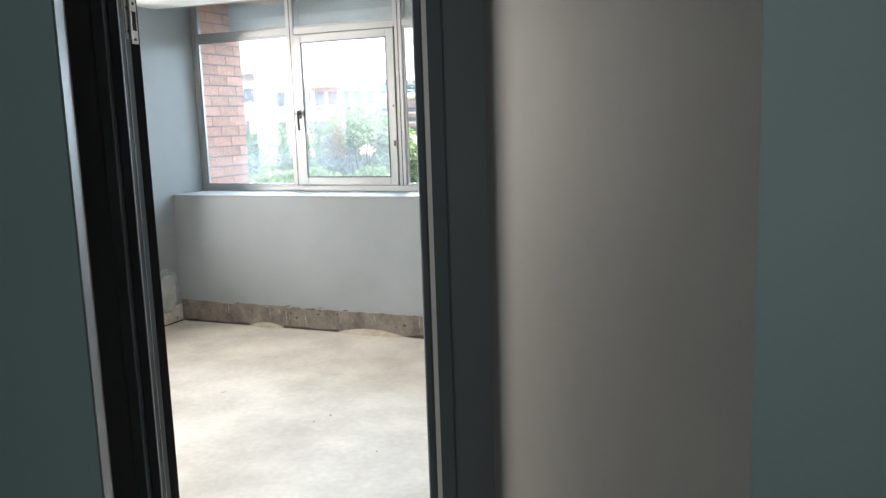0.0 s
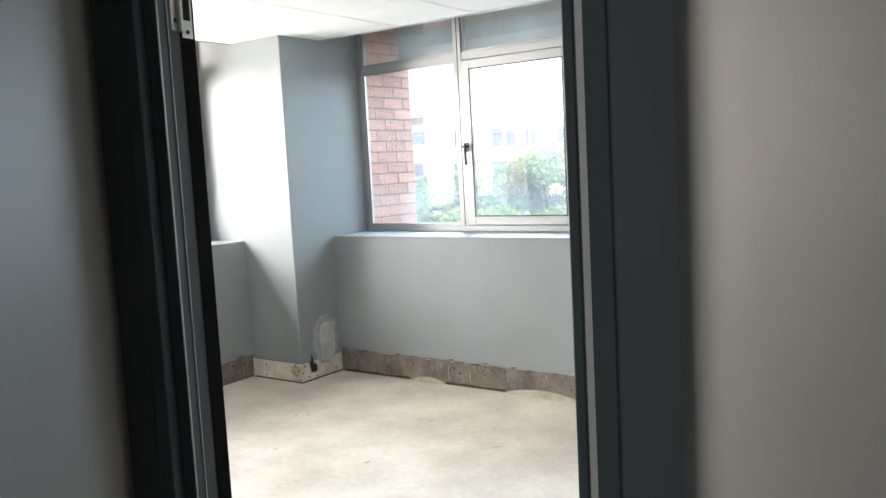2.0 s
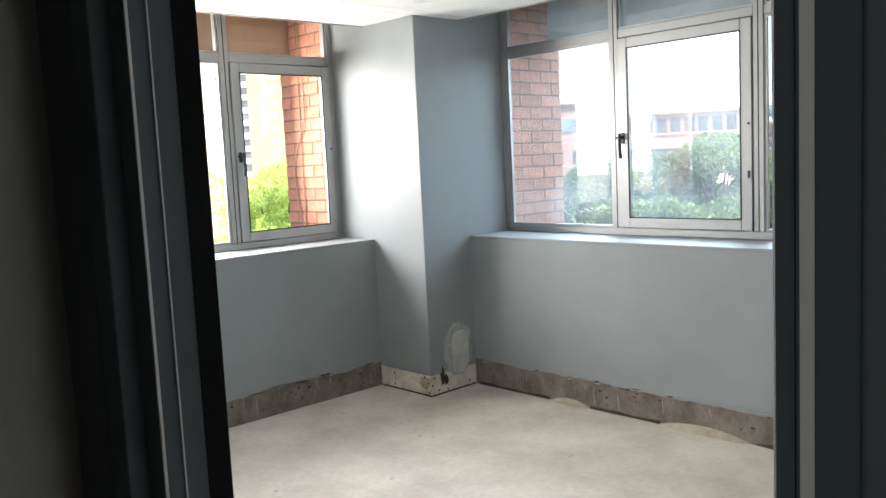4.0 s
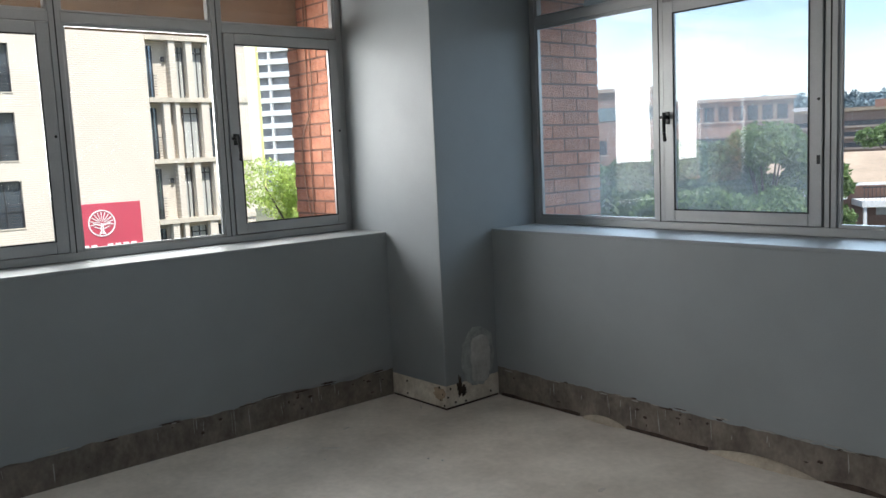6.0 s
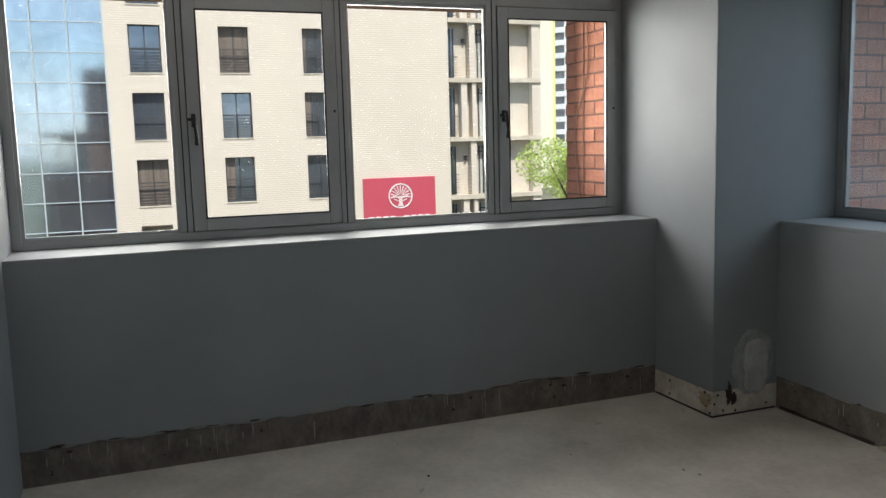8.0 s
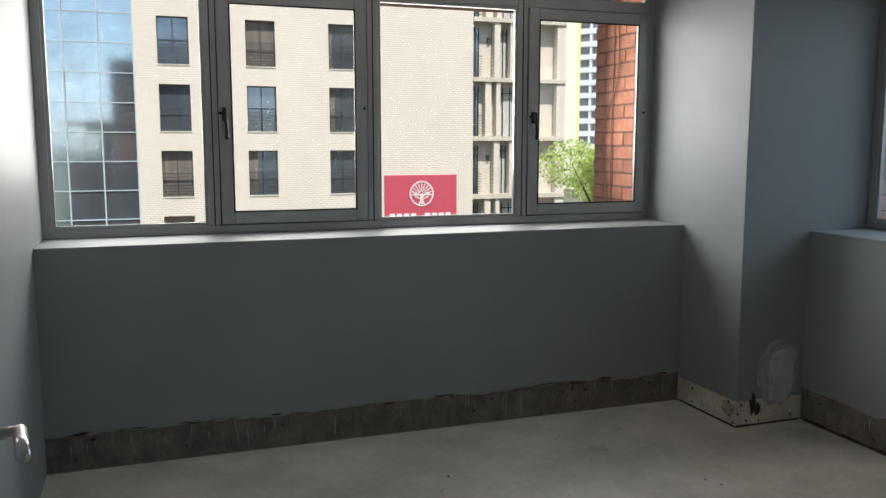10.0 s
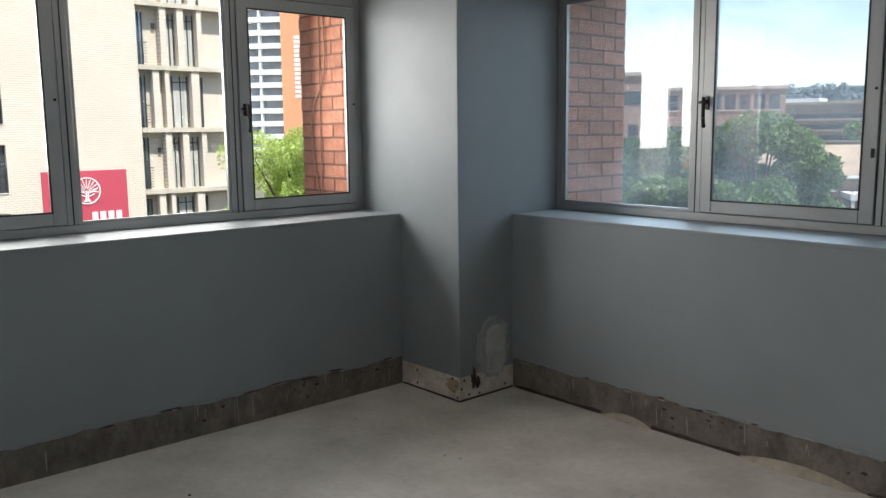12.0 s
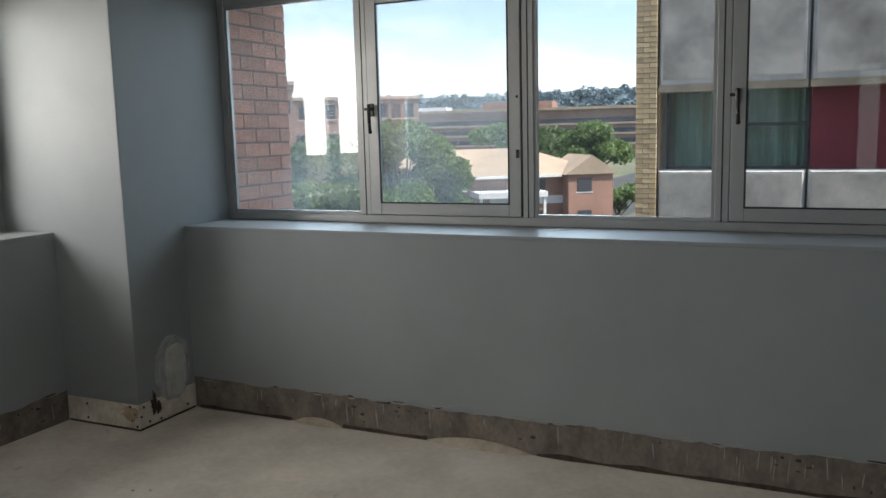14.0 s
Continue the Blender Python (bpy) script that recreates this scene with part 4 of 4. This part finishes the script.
def tower():
    """Tall flats far off: white balcony bands, an orange stair wall with small windows and a column of white bars."""
    t = thing("apartment_tower", "tall white and orange apartment tower with grey balcony bands", "building", Matrix.Translation((-173.3, 102.0, 0)) @ pose(0, 0, 0, 0, 0, 41.5))
    # local x along the face to the right as seen from the room, local y away
    part("core", box_bm((-22, 0.8, GZ), (0, 14, 46)), M_TOWERD, t)
    part("orange_wall", box_bm((0, -0.4, GZ), (16, 14, 48)), M_TOWERO, t)
    for k in range(-2, 15):
        z = k * 3.06 + 0.15
        part("balcony_band", box_bm((-22, -0.6, z - 0.3), (0, 0.6, z + 0.95)), M_TOWERW, t)
        for q in (-5.3, -10.8, -16):
            part("pier", box_bm((q - 0.25, -0.5, z + 0.95), (q + 0.25, 0.8, z + 2.76)), M_TOWERW, t)
        w = part("window", box_bm((5.4, -0.44, z + 1.2), (6.8, -0.39, z + 2.5)), M_TOWERW, t)
        part("pane", box_bm((5.65, -0.47, z + 1.6), (6.55, -0.43, z + 2.4)), M_TOWERD, w)
    for i in range(14):
        part("bar", box_bm((3.2, -0.5, 9.6 + i * 1.06), (4.6, -0.41, 10.35 + i * 1.06)), M_TOWERW, t)
    y = thing("yellow_building", "pale yellow tower block with a lime edge", "building", Matrix.Translation((-131.05, 66.5, 0)) @ pose(0, 0, 0, 0, 0, 61.5))
    part("wall", box_bm((-6, 0, GZ), (3.0, 14, 40)), M_YELLOW, y)
    part("edge", box_bm((3.0, -0.1, GZ), (3.4, 14, 40)), M_LIME, y)
    for k in range(-1, 12):
        part("window", box_bm((0.1, -0.06, k * 3.06 + 1), (0.45, 0.02, k * 3.06 + 2.3)), M_TOWERD, y)


tower()


def wing():
    """Concrete-panel wing across the yard, face on y = 10.9."""
    Y = 10.9
    w = thing("office_wing", "concrete-panel office wing with yellow brick corner and maroon panels", "building", Matrix.Translation((0.08, 0, -0.04)))
    part("core", box_bm((0.62, Y + 0.5, GZ), (22, Y + 16, 26)), M_PANELRIM, w)
    for k in range(-2, 7):
        zt = 0.79 + k * 3.3                     # top of a spandrel; the window band stands on it
        for j in range(6):
            x0, x1 = 0.93 + j * 2.34, 0.93 + (j + 1) * 2.34 - 0.03
            bm = bmesh.new()
            z0, z1 = zt - 2.0, zt
            fr = [(x0, z0), (x1, z0), (x1, z1), (x0, z1)]
            o = [bm.verts.new((x, Y + 0.10, z)) for x, z in fr]
            i1 = [bm.verts.new((x + (0.05 if x == x0 else -0.05), Y, z + (0.12 if z == z0 else -0.03))) for x, z in fr]
            bk = [bm.verts.new((x, Y + 0.5, z)) for x, z in fr]
            bm.faces.new(i1)
            for a in range(4):
                b = (a + 1) % 4
                bm.faces.new((o[a], o[b], i1[b], i1[a])); bm.faces.new((bk[a], bk[b], o[b], o[a]))
            sp = part("spandrel", bm, M_PANELRIM, w, "concrete spandrel panel with a pale smooth rim")
            part("aggregate_face", box_bm((x0 + 0.085, Y - 0.006, z0 + 0.2), (x1 - 0.085, Y + 0.01, z1 - 0.065)), M_PANEL, sp, "rough grey exposed-aggregate face")
            part("lip", box_bm((x0, Y + 0.02, z0 - 0.01), (x1, Y + 0.2, z0 + 0.11), 0.01), M_LIP, sp)
            za, zb = zt + 0.002, zt + 1.288
            if j % 2 == 0:
                q = part("window", box_bm((x0 + 0.12, Y + 0.34, za), (x1 + 0.02, Y + 0.36, zb)), M_WINGGLASS, w, "window with pale drawn curtain")
                bm = bmesh.new()
                for a, b, c, d in ((x0 + 0.1, x0 + 0.16, za, zb), (x1 - 0.04, x1 + 0.02, za, zb), (x0 + 0.1, x1, za, za + 0.05), (x0 + 1.38, x1, za + 0.70, za + 0.76), (x0 + 1.36, x0 + 1.41, za, zb)):
                    bx(bm, (a, Y + 0.29, c), (b, Y + 0.37, d))
                part("frame", bm, M_RAIL, q)
                bm = bmesh.new()
                n = 90
                prev = None
                for i in range(n + 1):
                    x = x0 + 0.14 + (x1 - x0 - 0.14) * i / n
                    y = Y + 0.46 + 0.025 * math.sin(i * 0.9 + 1.3 * math.sin(i * 0.21))
                    cur = (bm.verts.new((x, y, za)), bm.verts.new((x, y, zb)))
                    if prev:
                        bm.faces.new((prev[0], cur[0], cur[1], prev[1]))
                    prev = cur
                part("curtain", bm, M_CURTPALE, q, "pale green-grey curtain")
            else:
                part("infill_panel", box_bm((x0 + 0.02, Y + 0.24, za), (x1 + 0.03, Y + 0.3, zb)), M_MAROON, w, "flat maroon infill panel")
    brick_pier("brick_corner", Matrix.Translation((0.65, Y - 0.02, 0)), 0.345, -1.4, 4.6, "yellow face-brick corner of the office wing", M_YBRICK, mortar=M_OFFICE)
    solid("brick_corner_rest", box_bm((0.655, Y - 0.018, GZ), (0.99, Y + 0.3, -1.42)), M_YBRICK, "yellow face-brick corner of the office wing", "wall", "structure")
    solid("brick_corner_upper", box_bm((0.655, Y - 0.018, 4.62), (0.99, Y + 0.3, 26)), M_YBRICK, "yellow face-brick corner of the office wing", "wall", "structure")
    solid("brick_flank", box_bm((0.66, Y + 0.22, GZ), (1.0, Y + 16, 26)), M_YBRICK, "yellow face-brick flank of the office wing", "wall", "structure")


M_WINGGLASS = glass("wing_window_glass", (0.75, 0.85, 0.82))
wing()


def house():
    """Two-storey brick house with a broad tan hipped roof."""
    h = thing("brick_house", "two-storey red brick house with a tan hipped roof and white balcony", "house", Matrix.Translation((-11.4, 59.0, 0.12)) @ pose(0, 0, 0, 0, 0, 35.2))
    # local x runs back to the left along the eave (negative), local y away from the room
    L, Wd, ze, zr = 26.0, 10.5, -1.9, 0.05
    part("wall", box_bm((-L, 0.6, (GZ - 0.2)), (-0.6, Wd - 0.6, ze)), M_REDBRICK, h)
    bm = bmesh.new()
    e = [bm.verts.new(c) for c in ((-L - 0.5, -0.2, ze), (0.2, -0.2, ze), (0.2, Wd + 0.2, ze), (-L - 0.5, Wd + 0.2, ze))]
    r = [bm.verts.new(c) for c in ((-L + 4, Wd / 2, zr), (-5.0, Wd / 2, zr))]
    for f in ((e[0], e[1], r[1], r[0]), (e[1], e[2], r[1]), (e[2], e[3], r[0], r[1]), (e[3], e[0], r[0]), (e[3], e[2], e[1], e[0])):
        bm.faces.new(f)
    roof = part("roof", bm, M_ROOF, h)
    bm = bmesh.new()
    g = [bm.verts.new(c) for c in ((-3.6, -1.0, ze), (0.6, -1.0, ze), (-1.5, -1.0, -0.5), (-3.6, 4.5, ze), (0.6, 4.5, ze), (-1.5, 4.5, -0.5))]
    for f in ((g[0], g[1], g[2]), (g[0], g[2], g[5], g[3]), (g[1], g[4], g[5], g[2]), (g[3], g[5], g[4])):
        bm.faces.new(f)
    part("gable", bm, M_ROOF, roof)
    part("gable_wall", box_bm((-3.3, -0.8, (GZ - 0.2)), (0.2, 0.6, ze)), M_REDBRICK, h)
    part("fascia", box_bm((-L - 0.5, -0.26, ze - 0.16), (-3.6, -0.2, ze + 0.02)), M_WHITEF, roof)
    for x, z in ((-2.0, -3.2), (-2.0, -5.6), (-5.2, -3.2), (-5.2, -5.6), (-12, -3.2), (-16, -3.2)):
        y = -0.82 if x > -3.3 else 0.58
        w = part("window", box_bm((x - 0.6, y - 0.03, z), (x + 0.5, y + 0.04, z + 1.0)), M_OFFDARK, h)
        part("frame", box_bm((x - 0.7, y - 0.01, z - 0.1), (x + 0.6, y + 0.03, z)), M_WHITEF, w)
    part("band", box_bm((-9.0, 0.5, -4.1), (-3.3, 0.58, -3.5)), M_WHITEF, h)
    part("balcony_slab", box_bm((-10.5, -2.4, -3.35), (-5.4, 0.6, -2.95)), M_WHITEF, h)
    for x in (-10.3, -8.0, -5.6):
        part("post", box_bm((x - 0.1, -2.3, (GZ - 0.2)), (x + 0.1, -2.1, -3.35)), M_WHITEF, h)
    bm = bmesh.new()
    for i in range(22):
        bx(bm, (-10.4 + i * 0.23, -2.34, -2.95), (-10.37 + i * 0.23, -2.31, -2.1))
    bx(bm, (-10.5, -2.36, -2.12), (-5.4, -2.28, -2.04))
    part("railing", bm, M_RAIL, h)
    part("canopy", box_bm((-19, -3.0, -2.75), (-11.5, 0.6, -2.45)), M_WHITEF, h)
    for x in (-18.6, -15.2, -11.9):
        part("post", box_bm((x - 0.1, -2.8, (GZ - 0.2)), (x + 0.1, -2.6, -2.75)), M_WHITEF, h)


house()


def offices():
    """Long brown-brick office blocks towards the hills."""
    for (x, y, z, L, ht, up, rot) in ((-118, 282, 0, 130, 9.6, 12.4, 10), (-165, 330, 0, 90, 11.5, 0, 6), (-40, 330, 0, 60, 8.0, 0, 8)):
        b = thing("office_block", "long low brown-brick office block with dark window bands", "building", Matrix.Translation((x, y, 0)) @ pose(0, 0, 0, 0, 0, rot), group="distant office blocks")
        part("wall", box_bm((-L / 2, 0, GZ), (L / 2, 30, ht)), M_OFFICE, b)
        for zz in (-3.0, 0.6, 4.2):
            part("window_band", box_bm((-L / 2 + 1, -0.5, zz), (L / 2 - 1, 0.1, zz + 1.5)), M_OFFDARK, b)
            part("ledge", box_bm((-L / 2, -0.9, zz - 0.7), (L / 2, 0, zz - 0.1)), M_LEDGE, b)
        part("roof_edge", box_bm((-L / 2, -1.0, ht - 0.7), (L / 2, 0.2, ht + 0.2)), M_ROOF, b)
        if up:
            part("upper_storey", box_bm((6, 3, ht), (32, 20, up)), M_REDBRICK, b)
            part("roof_light", box_bm((-30, 4, ht), (-8, 14, ht + 1.6)), M_WHITEF, b)
    b = thing("brick_block", "brown brick block with a blue window strip", "building", Matrix.Translation((-38, 54.4, 0)) @ pose(0, 0, 0, 0, 0, 35))
    part("wall", box_bm((-14, 0, GZ), (1.3, 12, 5.9)), M_OFFICE, b)
    part("window_band", box_bm((-14, -0.06, 3.4), (1.1, 0.02, 4.5)), M_WINDARK, b)
    part("lower_wing", box_bm((1.3, 0.5, GZ), (12, 12, 4.65)), M_OFFICE, b)
    for z in (2.9, 0.6, -1.7, -4.0):                       # single windows with pale sills
        for i in range(9):
            x, y = (-13.2 + i * 1.62, -0.05) if z < 2 else (1.8 + i * 1.12, 0.45)
            w = part("window", box_bm((x, y, z), (x + 0.8, y + 0.07, z + 1.2)), M_OFFDARK, b)
            part("sill", box_bm((x - 0.1, y - 0.06, z - 0.12), (x + 0.9, y + 0.06, z)), M_LEDGE, w)
    part("window_band", box_bm((1.5, 0.44, 0.4), (11.8, 0.52, 1.6)), M_WINDARK, b)
    part("roof_edge", box_bm((-14.2, -0.25, 5.75), (1.5, 12.2, 6.05)), M_LEDGE, b)
    part("roof_edge", box_bm((1.3, 0.3, 4.5), (12.2, 12.2, 4.75)), M_LEDGE, b)


offices()


def leaf_cloud(name, centres, n, size, material, parent=None, seed=0, flat=0.6):
    """Many small leaf sprays gathered round the given clump centres (x, y, z, radius)."""
    r = np.random.default_rng(seed)
    c = np.array(centres)
    pick = r.integers(0, len(c), n)
    d = r.normal(size=(n, 3)); d /= np.linalg.norm(d, axis=1)[:, None]
    rad = c[pick, 3] * r.uniform(0.35, 1.0, n) ** 0.6
    p = c[pick, :3] + d * rad[:, None] * np.array([1, 1, flat + 0.15])
    a, b = r.normal(size=(n, 3)), r.normal(size=(n, 3))
    a /= np.linalg.norm(a, axis=1)[:, None]
    b -= a * (a * b).sum(1)[:, None]; b /= np.linalg.norm(b, axis=1)[:, None]
    s = size * r.uniform(0.6, 1.4, n)[:, None]
    v = np.stack([p - a * s, p + b * s * 0.45, p + a * s, p - b * s * 0.45], 1).reshape(-1, 3)
    me = bpy.data.meshes.new(name)
    me.from_pydata(v.tolist(), [], np.arange(4 * n).reshape(-1, 4).tolist())
    me.materials.append(material)
    ob = new(name, me)
    if parent:
        ob.parent = parent
    return ob


def tree(x, y, top, radius, material, seed, n=5000, leaf=0.16, base=GZ, label="leafy green tree with an uneven crown", lean=0.0):
    t = thing("tree", label, "tree", group="trees near the building")
    r = random.Random(seed)
    bm = bmesh.new()
    hgt = top - base
    fork = base + hgt * 0.42
    cyl(bm, (x, y, base), (x + lean, y, fork), 0.045 * radius + 0.1, 9, 0.03 * radius + 0.06)
    clumps = []
    for i in range(11):
        a = r.uniform(0, 2 * math.pi)
        q = radius * r.uniform(0.25, 0.85)
        z = fork + (top - fork) * r.uniform(0.3, 0.86)
        e = (x + lean + q * math.cos(a), y + q * math.sin(a), z)
        cyl(bm, (x + lean, y, fork - 0.2), e, 0.025 * radius + 0.03, 6, 0.02)
        clumps.append((*e, radius * r.uniform(0.26, 0.46)))
    clumps.append((x + lean, y, top - radius * 0.3, radius * 0.33))
    part("trunk", bm, M_BARK, t)
    leaf_cloud("crown", clumps, n, leaf, material, t, seed)


tree(-23.2, 13.6, 1.9, 3.0, M_LEAFY, 5, 26000, 0.065, label="feathery light-green street tree in front of the hotel")
tree(-25.5, 15.5, 0.9, 2.6, M_LEAFY, 6, 16000, 0.065, label="feathery light-green street tree in front of the hotel")
for i, (x, y, top, rad) in enumerate(((-18.8, 30.0, 1.5, 3.2), (-16.2, 34.5, 2.0, 3.2), (-15.2, 36.5, 0.3, 2.2), (-20.5, 38.0, 1.6, 3.4), (-14.7, 30.6, -0.9, 2.2), (-17.0, 27.5, -0.3, 2.6), (-24.0, 34.0, 1.0, 3.2))):
    tree(x, y, top, rad, M_LEAFG if i % 3 else M_LEAFD, 20 + i, 11000, 0.15)
tree(-19.4, 87.0, 2.7, 4.0, M_LEAFG, 41, 6000, 0.26)
tree(-24.5, 92.0, 0.6, 3.4, M_LEAFD, 43, 4500, 0.26)
tree(-11.2, 62.0, -3.1, 2.0, M_LEAFG, 44, 3500, 0.2)
tree(-34.0, 74.0, 1.0, 4.5, M_LEAFG, 46, 5000, 0.3)
tree(-30.0, 100.0, 2.2, 5.0, M_LEAFD, 47, 5000, 0.32)
tree(-42.0, 120.0, 3.0, 6.0, M_LEAFG, 48, 5000, 0.36)


def hills():
    """Wooded ridges on the horizon, and woods between the blocks."""
    rs = random.Random(9)
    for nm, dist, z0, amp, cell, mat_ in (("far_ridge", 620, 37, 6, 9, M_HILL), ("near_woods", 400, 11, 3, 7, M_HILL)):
        bm = bmesh.new()
        n = 150
        prev = None
        for i in range(n + 1):
            x = -650 + 1300 * i / n
            z = z0 + amp * noise.noise((x * 0.006, dist, 3)) + amp * 0.4 * noise.noise((x * 0.03, 1, dist))
            cur = (bm.verts.new((x, dist, GZ)), bm.verts.new((x, dist + 30, z - 4)), bm.verts.new((x, dist + 200, z - 6)))
            if prev:
                bm.faces.new((prev[0], cur[0], cur[1], prev[1])); bm.faces.new((prev[1], cur[1], cur[2], prev[2]))
            prev = cur
        solid(nm + "_slope", bm, mat_, "wooded ridge on the horizon, haze put into its colour", "hill", "structure")
        cl = []
        for i in range(1700):
            x = rs.uniform(-420, 120)
            z = z0 + amp * noise.noise((x * 0.006, dist, 3)) + amp * 0.4 * noise.noise((x * 0.03, 1, dist))
            f = rs.random()
            cl.append((x, dist + 30 * f - 2, GZ + (z - 4 - GZ) * f + 0.6, rs.uniform(2.2, cell * 0.55)))
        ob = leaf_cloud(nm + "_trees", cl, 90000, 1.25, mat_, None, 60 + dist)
        tagged(ob, "blue-green wood along the ridge, haze put into its colour", "woods", kind="stuff")


hills()
